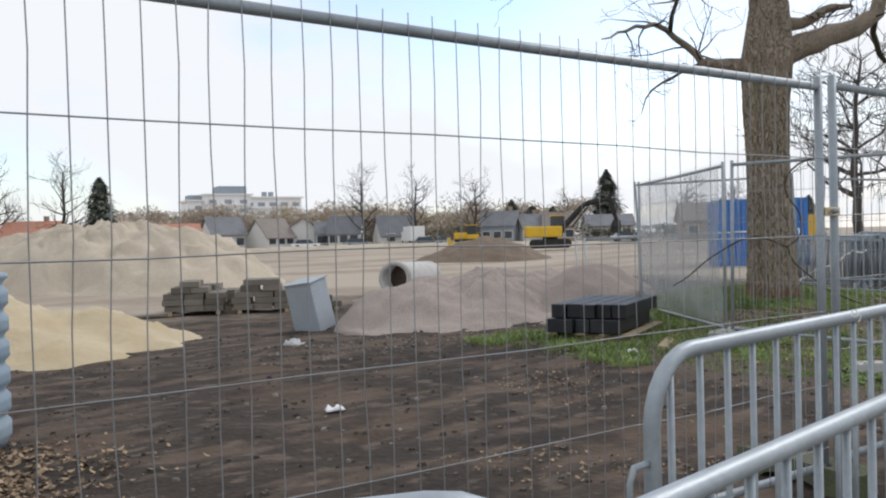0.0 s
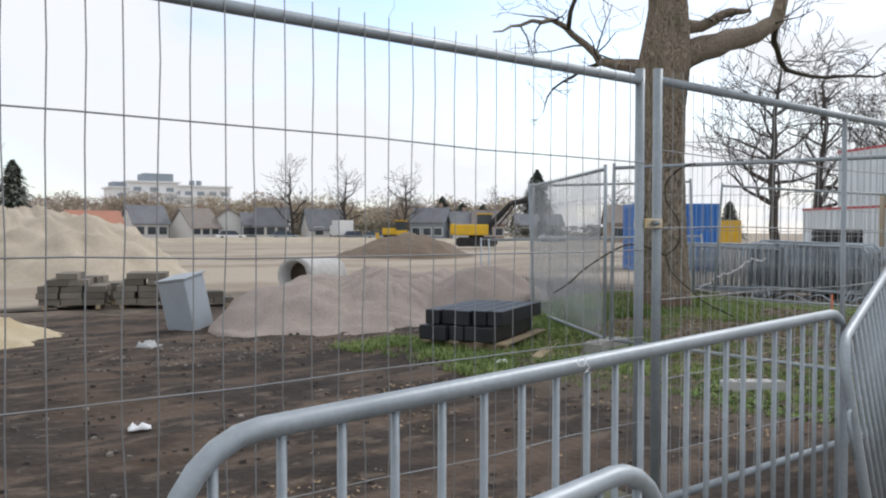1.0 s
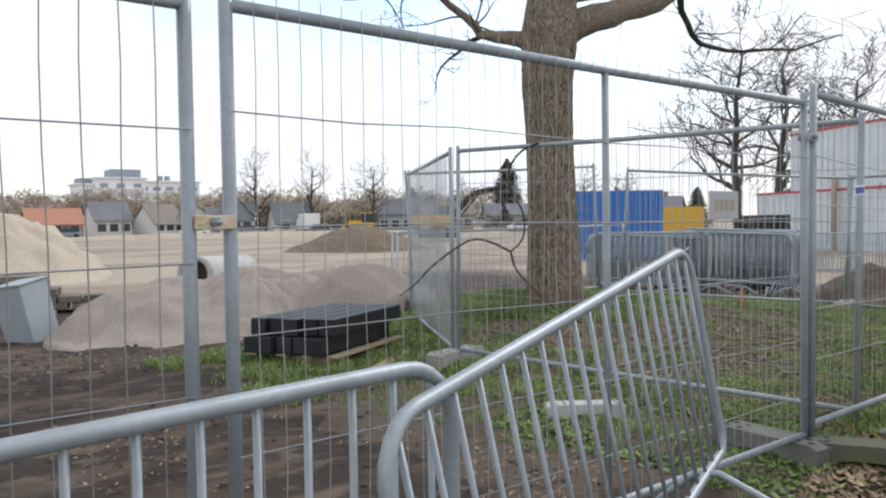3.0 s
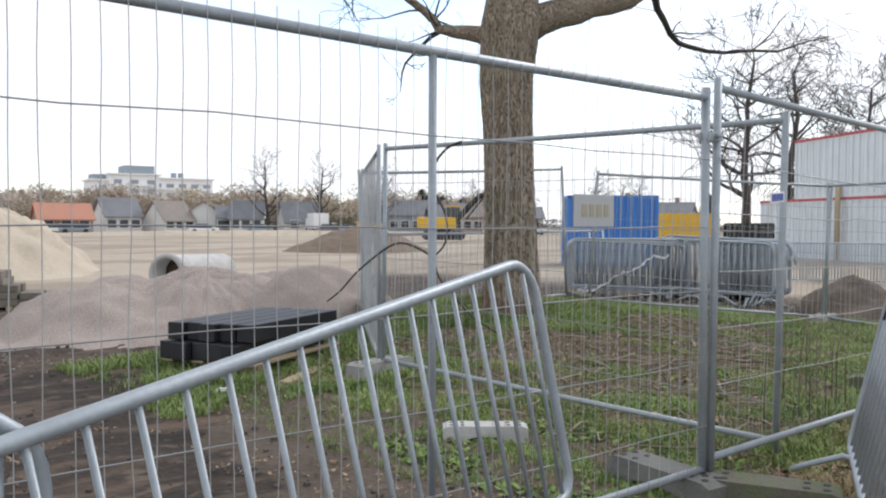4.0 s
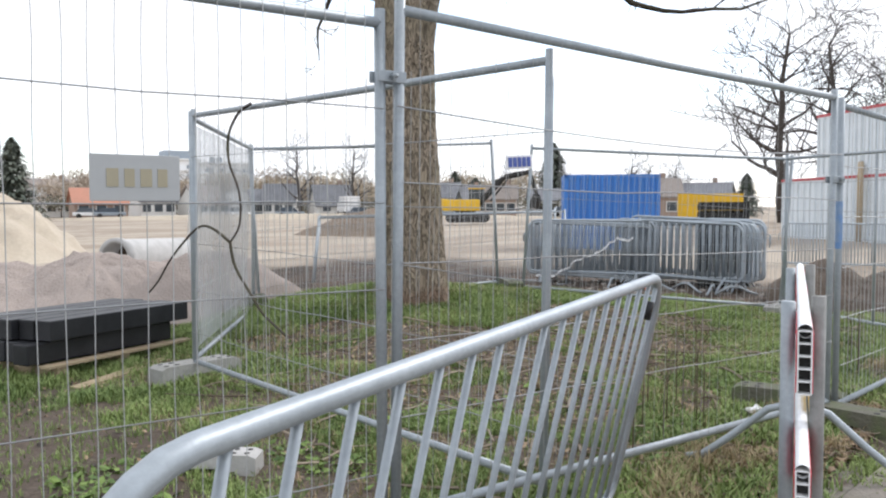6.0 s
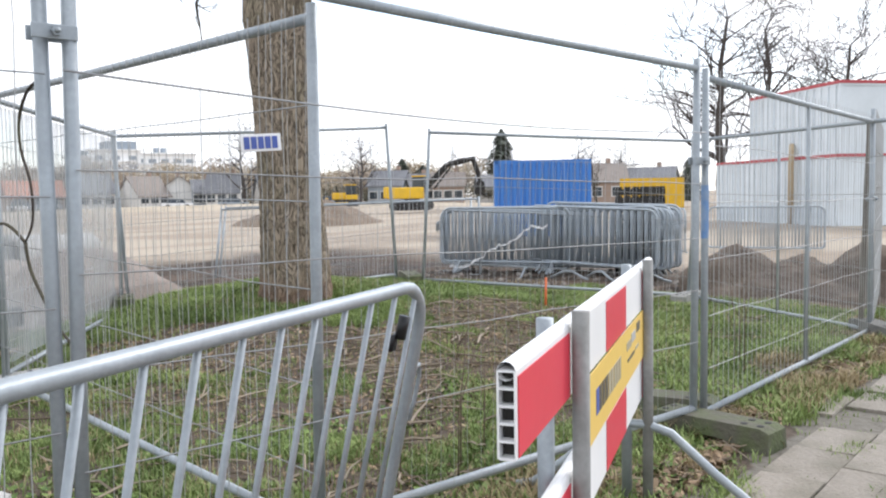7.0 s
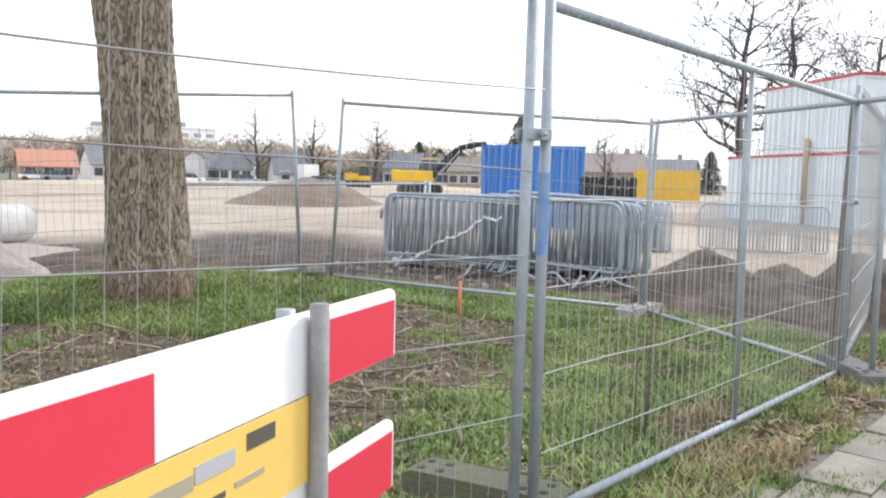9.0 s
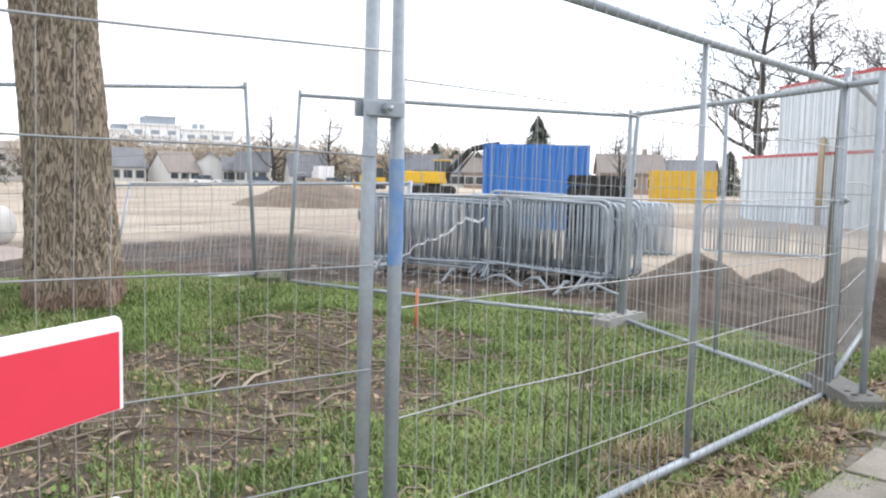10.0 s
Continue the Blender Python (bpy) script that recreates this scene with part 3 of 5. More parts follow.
def fence_panel(a, b, label, mid=0.0, mat="zinc", z=None, lean=0.0, wires=None, pitch=0.0778, gauge=0.0017):
    """A site fence panel from a to b (plan), with posts, rails, wires and a clamp; its foot is at its ends."""
    a, b = Vector((a[0], a[1], 0)), Vector((b[0], b[1], 0))
    length = (b - a).length
    za, zb = (height(a.x, a.y) + 0.13, height(b.x, b.y) + 0.13) if z is None else z
    p = thing("mesh_fence", label, "fence panel", axes((a.x, a.y, za), (b.x - a.x, b.y - a.y, zb - za), (0, 0, 1)) @ pose(0, 0, 0, lean), "site fence panels")
    for x in (0.0, length):
        part("post", Geo().tube([(x, 0, -0.08), (x, 0, 1.0), (x, 0, PANEL_H)], 0.021, 10), M[mat], p, smooth=True)
    part("top_rail", Geo().tube([(0.0, 0, 1.90), (length * .5, 0, 1.895), (length, 0, 1.90)], 0.020, 10), M[mat], p, smooth=True)
    part("bottom_rail", Geo().tube([(0.0, 0, 0.0), (length, 0, 0.0)], 0.020, 10), M[mat], p, smooth=True)
    if mid:
        part("middle_post", Geo().tube([(length * mid, 0, 0), (length * mid, 0, 1.88)], 0.016, 8), M[mat], p, smooth=True)
    count = round(length / pitch)
    shapes = []
    for k in range(5):       # slightly bent wires, shared
        r = random.Random(k)
        pts = [(r.uniform(-.007, .007) if 0 < i < 8 else 0, -0.023, -0.01 + 1.96 * i / 8) for i in range(9)]
        shapes.append(Geo().tube(pts, gauge, 4, caps=False).mesh("wire", M["wire" if gauge > .002 else "pale_wire"], True))
    for i in range(1, count):
        part("wire", shapes[rng.randrange(5)], None, p, m=Matrix.Translation((i * length / count, 0, 0)))
    for zz in wires or WIRE_B:
        pts = [(length * i / 8, -0.027, zz + (rng.uniform(-.008, .008) if 0 < i < 8 else 0)) for i in range(9)]
        part("cross_wire", Geo().tube(pts, 0.0026, 4, caps=False), M["wire"], p, smooth=True)
    return p


def fence_block(x, y, turn, mat="mossy", label="mossy concrete fence weight with an arched underside", size=1.0):
    """A cast block on two short legs with post holes near its ends, drawn as black discs."""
    f = thing("ballast_block", label, "fence weight", pose(x, y, height(x, y) - .01, 0, 0, turn) @ Matrix.Scale(size, 4), "fence weights")
    g = Geo()
    n = 14
    for s in (-0.115, 0.115):
        top = 0.86
        for i in range(n + 1):
            xx = -0.35 + 0.70 * i / n
            arch = 0.055 * max(0.0, 1 - (xx / 0.2) ** 4) if abs(xx) < 0.2 else 0.0
            end = 0.02 if i in (0, n) else 0.0
            g.v += [(xx, s * (1.0 if arch == 0 else .97), arch), (xx, s * top, 0.14 - end)]
    w = 2 * (n + 1)
    for i in range(n):
        a = 2 * i
        g.f += [(a, a + 2, a + 3, a + 1), (w + a, w + a + 1, w + a + 3, w + a + 2), (a + 1, a + 3, w + a + 3, w + a + 1), (a, w + a, w + a + 2, a + 2)]
    g.f += [(0, 1, w + 1, w), (w - 2, 2 * w - 2, 2 * w - 1, w - 1)]
    part("block", g, M[mat], f)
    # no real holes: black discs paint the shade inside them
    for k in (-0.28, -0.19, 0.19, 0.28):
        for s in (-0.045, 0.045):
            part("post_hole_shade", Geo().tube([(k, s, 0.11), (k, s, 0.1425)], 0.019, 10), M["rubber"], f)
    return f


def fence_clamp(x, y, z, turn, mat="brass"):
    c = thing("fence_clamp", "worn metal clamp with bolt joining two fence posts", "fence clamp", pose(x, y, z, 0, 0, turn), "fence clamps")
    part("clamp_plate", Geo().box((0, -0.027, 0), (0.125, 0.010, 0.042)).box((0, 0.027, 0), (0.125, 0.010, 0.042)), M[mat], c, bevel=0.003)
    part("bolt", Geo().tube([(0, -0.06, 0), (0, 0.05, 0)], 0.008, 8), M["zinc"], c, smooth=True)
    part("nut", Geo().tube([(0, -0.05, 0), (0, -0.034, 0)], 0.015, 6), M["zinc"], c)


P = {"0": (-0.42, 1.585), "1a": (3.354, 1.50), "1b": (3.483, 1.50), "2a": (7.017, 1.43), "2b": (7.063, 1.41),
     "3a": (10.40, 1.487), "3b": (10.50, 1.485), "4a": (14.22, 2.09), "V": (7.95, 1.52), "Q": (7.72, 5.13), "Q2": (7.76, 5.25),
     "T": (9.60, 8.14), "T2": (9.70, 8.20), "S0": (12.92, 7.48), "S1": (13.18, 7.25), "R": (15.33, 4.69), "R2": (15.30, 4.62), "P5": (14.13, 1.83)}
P["4b"], P["5"] = (14.32, 2.12), (17.5, 3.3)
G = "galvanised mesh fence panel standing in concrete feet"
fence_panel((-4.0, 1.68), (-0.50, 1.61), G, wires=WIRE_A, pitch=.0972, gauge=0.0021)
fence_panel(P["0"], P["1a"], G, z=(.123, .123), wires=WIRE_A, pitch=.0972, gauge=0.0021)
fence_panel(P["1b"], P["2a"], "galvanised mesh fence panel with a middle post", mid=0.497, z=(.14, .14))
fence_panel(P["2b"], P["3a"], G, z=(.195, .14), wires=WIRE_C, gauge=0.0009)
painted = fence_panel(P["3b"], P["4a"], "galvanised mesh fence panel with a blue-painted post", mid=0.5, z=(.095, .06), wires=WIRE_D)
part("paint_band", Geo().tube([(0, 0, 1.0), (0, 0, 1.3)], 0.0222, 10, caps=False), M["blue_band"], painted, "blue paint band", smooth=True)
fence_panel(P["4b"], P["5"], "galvanised mesh fence panel beside the soil heap")
fence_panel(P["Q"], P["V"], "galvanised mesh fence panel closing the tree's pen", z=(.17, .11))
net_panel = fence_panel(P["Q2"], P["T"], "mesh fence panel hung with grey debris netting", z=(.17, .165))
fence_panel(P["T2"], P["S0"], "galvanised mesh fence panel behind the tree", z=(.17, .34))
fence_panel(P["S1"], P["R"], "galvanised mesh fence panel behind the tree", z=(.27, .07))
fence_panel(P["R2"], P["P5"], "galvanised mesh fence panel closing the tree's pen", mid=0.5, z=(.07, .06))
for x, y, z, t in ((3.42, 1.50, 1.40, 0), (7.046, 1.42, 1.843, 0), (10.45, 1.486, 1.53, 0), (14.27, 2.105, 1.26, 10)):
    fence_clamp(x, y, z, t, "brass" if x < 5 else "zinc")
for x, y, t in ((-0.46, 1.60, 90), (3.42, 1.66, 82), (10.38, 1.34, 93), (9.64, 8.17, 70), (13.05, 7.36, 60), (17.5, 3.35, 80)):
    fence_block(x, y, t)
fence_block(7.74, 5.19, 12, "mid_concrete", "pale grey concrete fence weight under two posts")
fence_block(15.30, 4.66, 10, "mid_concrete", "pale grey concrete fence weight at the corner of the pen")
fence_block(14.25, 2.02, 50, "concrete", "dark stained concrete fence weight beside the walkway")
fence_block(10.60, 1.86, 112)
single("stake", Geo().box((0, 0, .98), (.06, .05, 1.96)), M["slab"], "dark weathered timber stake beside the fence", "stake", pose(14.40, 2.24, 0, 1.5, 1.5, 20), bevel=.005)
fence_block(7.12, 1.14, 115)
fence_block(6.97, 1.60, 82, "concrete", "grey concrete fence weight with round post holes")
fence_block(6.945, 2.97, -40, "pale_concrete", "pale concrete fence weight lying loose in the grass", 0.78)


# netting hung on the panel
g = Geo()
nl = (Vector(P["T"]) - Vector(P["Q2"])).length
for i in range(25):
    for j in range(13):
        x, z = 0.05 + (nl - 0.1) * i / 24, 0.05 + 1.82 * j / 12
        g.v.append((x, 0.035 + 0.05 * noise.noise((x * 1.3, z * 1.6, 2)), z))
g.f = [(j * 1 + i * 13, j + 1 + i * 13, j + 1 + (i + 1) * 13, j + (i + 1) * 13) for i in range(24) for j in range(12)]
part("netting", g, M["net"], net_panel, "grey debris netting", smooth=True)

# signs wired to the front panels
sg = thing("fence_sign", "pale grey sign with dark lettering wired to the mesh", "sign", pose(6.12, 1.414, 1.455), "fence signs")
part("plate", Geo().box((0, 0, 0), (0.27, 0.006, 0.14)), M["sign"], sg, bevel=0.002)
for k, wd in ((-0.07, 0.035), (-0.02, 0.03), (0.03, 0.035), (0.08, 0.03)):
    part("lettering", Geo().box((k, -0.0045, 0), (wd, 0.002, 0.055)), M["grey_ink"], sg)
sg = thing("fence_sign", "small white sign with blue lettering wired to the mesh", "sign", pose(7.68, 1.392, 1.55, 0, -4, 0), "fence signs")
part("plate", Geo().box((0, 0, 0), (0.15, 0.005, 0.058)), M["white"], sg, bevel=0.002)
for k in (-0.054, -0.028, -0.002, 0.024, 0.05):
    part("lettering", Geo().box((k, -0.004, 0), (0.02, 0.002, 0.04)), M["blue_ink"], sg)


# ---- crowd barriers ----
def barrier_mesh_parts(length, mat):
    """Meshes of one barrier: a rounded tube frame, upright bars, two feet."""
    r, h0, h1, c = 0.019, 0.17, 1.09, 0.16
    pts = []
    for cx, cz, a0 in ((c, h1 - c, 180), (length - c, h1 - c, 90), (length - c * .5, h0 + c * .5, 0), (c * .5, h0 + c * .5, -90)):
        cc = c if cz > 0.5 else c * .5
        for k in range(7):
            a = radians(a0 - 15 * k)
            pts.append((cx + cc * math.cos(a), 0, cz + cc * math.sin(a)))
    return (Geo().tube(pts, r, 10, closed=True).mesh("frame", mat, True),
            Geo().tube([(0, 0, h0), (0, 0, h1 - 0.01)], 0.0085, 8).mesh("bar", mat, True),
            Geo().tube([(0, -0.27, 0.02), (0, -0.22, 0.06), (0, -0.05, h0), (0, 0.05, h0), (0, 0.22, 0.06), (0, 0.27, 0.02)], 0.016, 8).mesh("foot", mat, True),
            Geo().tube([(0, 0, 0.86), (-0.07, 0, 0.86), (-0.085, 0, 0.83), (-0.085, 0, 0.70)], 0.008, 6).mesh("hook", mat, True))


BAR = {}


def crowd_barrier(m, length=2.4, label="galvanised crowd-control barrier with upright bars", mat="zinc", bars=19, feet=True, group="crowd barriers"):
    key = (round(length, 2), mat)
    if key not in BAR:
        BAR[key] = barrier_mesh_parts(length, M[mat])
    fr, br, ft, hk = BAR[key]
    b = thing("crowd_barrier", label, "barrier", m, group)
    part("frame", fr, None, b)
    for i in range(bars):
        x = 0.075 + (length - 0.15) * i / (bars - 1)
        part("bar", br, None, b, m=Matrix.Translation((x, 0, 0)) @ Matrix.Diagonal((1, 1, (0.93 + math.sqrt(max(0.0, .0256 - max(0.0, .16 - min(x, length - x)) ** 2))) / 1.085, 1)))
    part("hook", hk, None, b)
    if feet:
        for x in (0.30, length - 0.30):
            part("foot", ft, None, b, m=Matrix.Translation((x, 0, 0)))
    return b


def plan(a, b, z=0.0):
    return axes((a[0], a[1], z), (b[0] - a[0], b[1] - a[1], 0), (0, 0, 1))


A = crowd_barrier(plan((0.80, 0.41), (3.68, 0.75), -.04), 2.90, bars=23)
tie = thing("wire_tie", "scrap of white tie wire twisted round the barrier rail", "wire", pose(1.80, 0.495, 1.065) @ Matrix.Scale(.42, 4))
part("loop", Geo().tube([(0.02 * math.sin(a), 0.022 * math.cos(a), 0.022 * math.sin(a + .5)) for a in np.arange(0, 6.2, .5)], 0.0035, 5), M["white"], tie)
part("tail", Geo().tube([(0.01, -.02, 0), (0.03, -.03, -.03), (0.0, -.025, -.055), (0.03, -.02, -.05)], 0.003, 5), M["white"], tie)
crowd_barrier(plan((-0.84, -0.25), (1.55, 0.11)) @ Matrix.Diagonal((1, 1, .89, 1)), 2.42)
crowd_barrier(plan((-2.15, 0.74), (0.09, -0.04)) @ Matrix.Diagonal((1, 1, .92, 1)), 2.37, "galvanised crowd-control barrier hooked beside another")
crowd_barrier(axes((3.51, 0.50, -0.11), (0.945, 0.283, 0.128), (-0.30, 0.045, 0.88)), 2.35, "galvanised crowd barrier tipped up at one end", bars=19)
Cb = crowd_barrier(axes((5.40, -0.13, 0.03), (2.45, 1.215, 0), (.097, -.198, 1)), 2.74, "galvanised crowd barrier with black tape on one bar")
part("hoop", Geo().tube([(2.735, 0, .80), (2.80, 0, .81), (2.82, 0, .77), (2.815, 0, .68), (2.795, 0, .62)], .008, 6), M["zinc"], Cb, smooth=True)
part("tape", Geo().tube([(2.61, 0, 0.93), (2.615, 0, 1.0)], 0.018, 8).box((2.60, 0.015, 0.915), (0.03, 0.012, 0.05)), M["tape"], Cb, "black tape", smooth=True)

# stored barriers in dense rows beyond the pen
for k in range(13):
    sx_, sy_ = rng.uniform(-.03, .03), rng.uniform(-.09, .09)
    crowd_barrier(plan((17.10 + 0.06 * k + sx_, 6.30 + .012 * k + sy_), (16.76 + 0.06 * k + sx_, 8.62 + sy_), rng.uniform(-.02, .05)) @ pose(0, 0, 0, rng.uniform(-3, 3), rng.uniform(-2.2, 1.2)), 2.34, "weathered crowd barrier stored in a tight row", "old_zinc", 19, True, "stored barriers")
for k in range(12):
    s_ = rng.uniform(-.08, .08)
    crowd_barrier(plan((15.75 + 0.04 * k + s_ * .5, 9.82 + .045 * k - s_), (16.93 + 0.04 * k + s_ * .5, 7.97 + .045 * k - s_), rng.uniform(-.02, .05)) @ pose(0, 0, 0, rng.uniform(-3, 3), rng.uniform(-1.0, 2.6)), 2.2, "weathered crowd barrier stored in a tight row", "old_zinc", 18, True, "stored barriers")
for x, y, t in ((16.55, 6.55, 20), (16.5, 7.0, 75), (16.35, 7.5, 100), (16.6, 6.2, 140), (16.1, 8.2, 30)):
    bar_ = thing("steel_foot", "loose bent steel barrier foot lying on the ground", "scrap metal", pose(x, y, height(x, y) + .0, 0, 0, t), "loose barrier feet")
    part("bar", Geo().tube([(-.35, 0, .02), (-.25, 0, .05), (-.05, 0, .14), (.1, .02, .13), (.3, .05, .03)], .018, 8), M["zinc"], bar_, smooth=True)
    part("bracket", Geo().box((0, 0, .14), (.12, .05, .03)), M["old_zinc"], bar_, bevel=.004)
for k in range(7):
    crowd_barrier(plan((21.5 + .08 * k, 9.6 - .09 * k), (23.0 + .08 * k, 11.2 - .09 * k), -.12), 2.2, "weathered crowd barrier stored in a far row", "old_zinc", 15, True, "stored barriers")
crowd_barrier(plan((23.5, 9.45), (24.5, 7.2), -.12), 2.46, "crowd barrier standing in front of the site cabins", "old_zinc", 36, True, "crowd barriers")
crowd_barrier(plan((23.58, 9.50), (24.58, 7.25), -.12), 2.46, "crowd barrier standing close behind another", "old_zinc", 33, True, "crowd barriers")
for a_, b_, z_ in (((12.75, 12.45), (16.0, 9.15), -.12), ((13.2, 13.2), (16.5, 9.9), -.10)):
    low = fence_panel(a_, b_, "low mesh panel standing propped against the stored barriers", z=(z_, .0))
    low.matrix_basis = low.matrix_basis @ pose(0, 0, 0, -24) @ Matrix.Diagonal((1, 1, .74, 1))
# crumpled plastic ribbon caught in the stored barriers
r = random.Random(3)
g = Geo()
x, z = 0.0, 0.0
prev = None
pts = []
for i in range(26):
    pts.append((x, r.uniform(-.03, .03), z))
    x += r.uniform(0.02, 0.10)
    z += r.uniform(-0.03, 0.075)
for i in range(25):
    a, c = Vector(pts[i]), Vector(pts[i + 1])
    wd = r.uniform(.02, .05)
    g.poly([a, c, c + Vector((0, .02, wd)), a + Vector((0, -.01, wd))])
single("plastic_ribbon", g, M["white"], "crumpled white plastic ribbon caught on the barriers", "ribbon", axes((15.75, 9.65, 0.12), (1.25, -1.9, 0), (0, 0, 1)))


# ---- red and white barrier board ----
bd = thing("barrier_board", "red and white plastic barrier board with a yellow banner", "barrier", plan((7.411, -0.012), (9.67, 1.27), .024) @ Matrix.Diagonal((1.038, 1, 1, 1)))
LB, TH = 2.503, 0.034


def plank(z0, z1, stripes, name):
    """A hollow plastic plank with open cells at its ends, covered in coloured film."""
    sh = Geo()
    sh.box((LB / 2, -TH / 2, (z0 + z1) / 2), (LB, 0.004, z1 - z0)).box((LB / 2, TH / 2, (z0 + z1) / 2), (LB, 0.004, z1 - z0))
    n = 5
    for k in range(n + 1):
        sh.box((LB / 2, 0, z0 + (z1 - z0) * k / n), (LB, TH - 0.004, 0.004))
    sh.tube([(0, 0, z1), (LB, 0, z1)], TH / 2 + .002, 12, caps=False)
    pk = part(name, sh, M["white"], bd, "hollow white plastic plank")
    # black filling that stands in for the shade inside the open cells
    part("cell_shade", Geo().box((LB / 2, 0, (z0 + z1) / 2), (LB - 0.05, TH - 0.006, z1 - z0 - .006)), M["rubber"], pk)
    for a, c in stripes:
        for s in (-1, 1):
            part("red_stripe", Geo().box(((a + c) / 2, s * (TH / 2 + .0035), (z0 + z1) / 2 - 0.004), (c - a, 0.002, z1 - z0 - 0.012)), M["red"], pk)
    return pk


STR = ((0.012, 0.50), (1.075, 1.535), (2.048, 2.492))
plank(0.838, 1.008, STR, "upper_plank")
plank(0.455, 0.630, STR, "lower_plank")
bn = part("banner", Geo().box((1.335, -TH / 2 - .009, 0.738), (1.42, 0.003, 0.20)), M["yellow_film"], bd, "yellow banner with printed lettering")
x = 0.80
for wd, hh, mt, zz in ((0.045, 0.075, "blue_ink", 0), (0.04, .075, "ink", 0), (0.04, .075, "ink", 0), (0.04, .075, "ink", 0), (0.045, .075, "grey_ink", 0),
                       (0.04, .075, "grey_ink", 0), (0.045, .075, "grey_ink", 0), (0.04, .075, "grey_ink", 0), (0.04, .075, "grey_ink", 0)):
    x += wd + 0.016
    part("lettering", Geo().box((x, -TH / 2 - .0115, 0.738), (wd, 0.002, hh)), M[mt], bn)
for x, wd, mt, zz, hh in ((1.56, .13, "grey_ink", .775, .03), (1.69, .12, "sign", .785, .035), (1.84, .10, "ink", .80, .035), (1.62, .20, "ink", .72, .012), (1.80, .10, "grey_ink", .725, .012)):
    part("lettering", Geo().box((x, -TH / 2 - .0115, zz), (wd, 0.002, hh)), M[mt], bn)
for x in (0.515, 2.043):
    for s in (-1, 1):
        part("post", Geo().tube([(x, s * 0.045, 0.02), (x, s * 0.045, 1.05 if s < 0 else 1.03)], 0.0225, 14), M["post_grey"] if s < 0 else M["zinc"], bd, smooth=True)
    part("foot", Geo().tube([(x, -0.54, 0.02), (x, -0.46, 0.04), (x, -0.32, 0.15), (x, -0.14, 0.31), (x, -0.04, 0.34), (x, 0.04, 0.34), (x, 0.14, 0.31), (x, 0.32, 0.15), (x, 0.46, 0.04), (x, 0.54, 0.02)], 0.019, 10), M["zinc"], bd, smooth=True)


# ---- site materials ----
gb = thing("grey_box", "tall grey box leaning on the gravel heap", "box", axes((5.76, 11.85, -0.19), (.85, .5, .17), (-.17, .05, 1)))
part("casing", Geo().box((0, 0, 0.42), (0.50, 0.50, 0.84)), M["box_grey"], gb, bevel=0.015)
part("lid", Geo().box((0, 0, 0.85), (0.56, 0.56, 0.025)), M["old_zinc"], gb, bevel=0.006)

pipe = thing("concrete_pipe", "short pale concrete sewer pipe lying on the ground", "pipe", axes((10.53, 16.95, 0.31), (.82, .57, -.02), (0, 0, 1)))
g = Geo()
n = 28
for rad, x in ((0.43, 0), (0.43, 0.16), (0.40, 0.24), (0.40, 2.40), (0.32, 2.40), (0.33, 0.0)):
    for j in range(n):
        a = 2 * math.pi * j / n
        g.v.append((x, rad * math.cos(a), rad * math.sin(a)))
for i in range(6):
    for j in range(n):
        a, c = i * n, ((i + 1) % 6) * n
        g.f.append((a + j, a + (j + 1) % n, c + (j + 1) % n, c + j))
part("barrel", g, M["pale_concrete"], pipe, smooth=True)
# added dark disc behind the mouth, so the inside of the pipe looks shaded
part("shade_disc", Geo().tube([(0.5, 0, 0), (0.6, 0, 0)], .33, 24), M["soil"], pipe, "dark disc added for the shade inside the pipe")

beams = thing("beam_stack", "stack of black plastic beams on a wooden pallet", "beams", axes((6.78, 5.93, height(6.9, 6.4)), (1.30, 0.66, 0), (0, 0, 1)))
for i in range(5):
    for j in range(2):
        dx = rng.uniform(-.05, .05) + (0.06 if j else -.04)
        part("beam", Geo().box((0.78 + dx, 0.09 + i * 0.185 + (0 if j else .06), 0.20 + j * 0.175), (1.55, 0.172, 0.165)), M["black"], beams, bevel=0.01)
for k in (0.15, 0.8, 1.45):
    part("pallet_block", Geo().box((k, 0.45, 0.045), (0.1, 1.0, 0.09)), M["wood"], beams)
for k in (-0.02, 0.25, 0.55, 0.9):
    part("pallet_board", Geo().box((0.8, k, 0.103), (1.6, 0.12, 0.018)), M["wood"], beams)
single("loose_board", Geo().box((0, 0, 0.012), (1.0, 0.12, 0.02)), M["wood"], "pale loose board lying in the grass", "board", pose(7.35, 5.75, height(7.4, 5.8), 0, -3, 30), bevel=0.003)

# stacks of kerb slabs on timbers
def slab_stack(x, y, turn, layers, seed):
    r = random.Random(seed)
    s = thing("slab_stack", "untidy stack of grey-brown concrete slabs", "slabs", pose(x, y, height(x, y), 0, 0, turn), "slab stacks")
    z = 0.0
    for k in (-0.5, 0.5):
        part("bearer", Geo().box((k, 0, 0.04), (0.09, 0.9, 0.08)), M["wood"], s)
    z = 0.08
    for lay, cols in enumerate(layers):
        for c in range(cols):
            w = 1.3 / max(layers)
            xx = -0.65 + w * (c + 0.5 + (max(layers) - cols) * 0.5 * r.uniform(.3, 1.2)) + r.uniform(-.03, .03)
            for y0 in (-0.22, 0.22):
                part("slab", Geo().box((xx, y0 + r.uniform(-.03, .03), z + 0.065), (w - .03, 0.41, 0.125), Matrix.Rotation(r.uniform(-.08, .08), 3, "Z")), M["slab"], s, bevel=0.01)
        z += 0.13
    return s


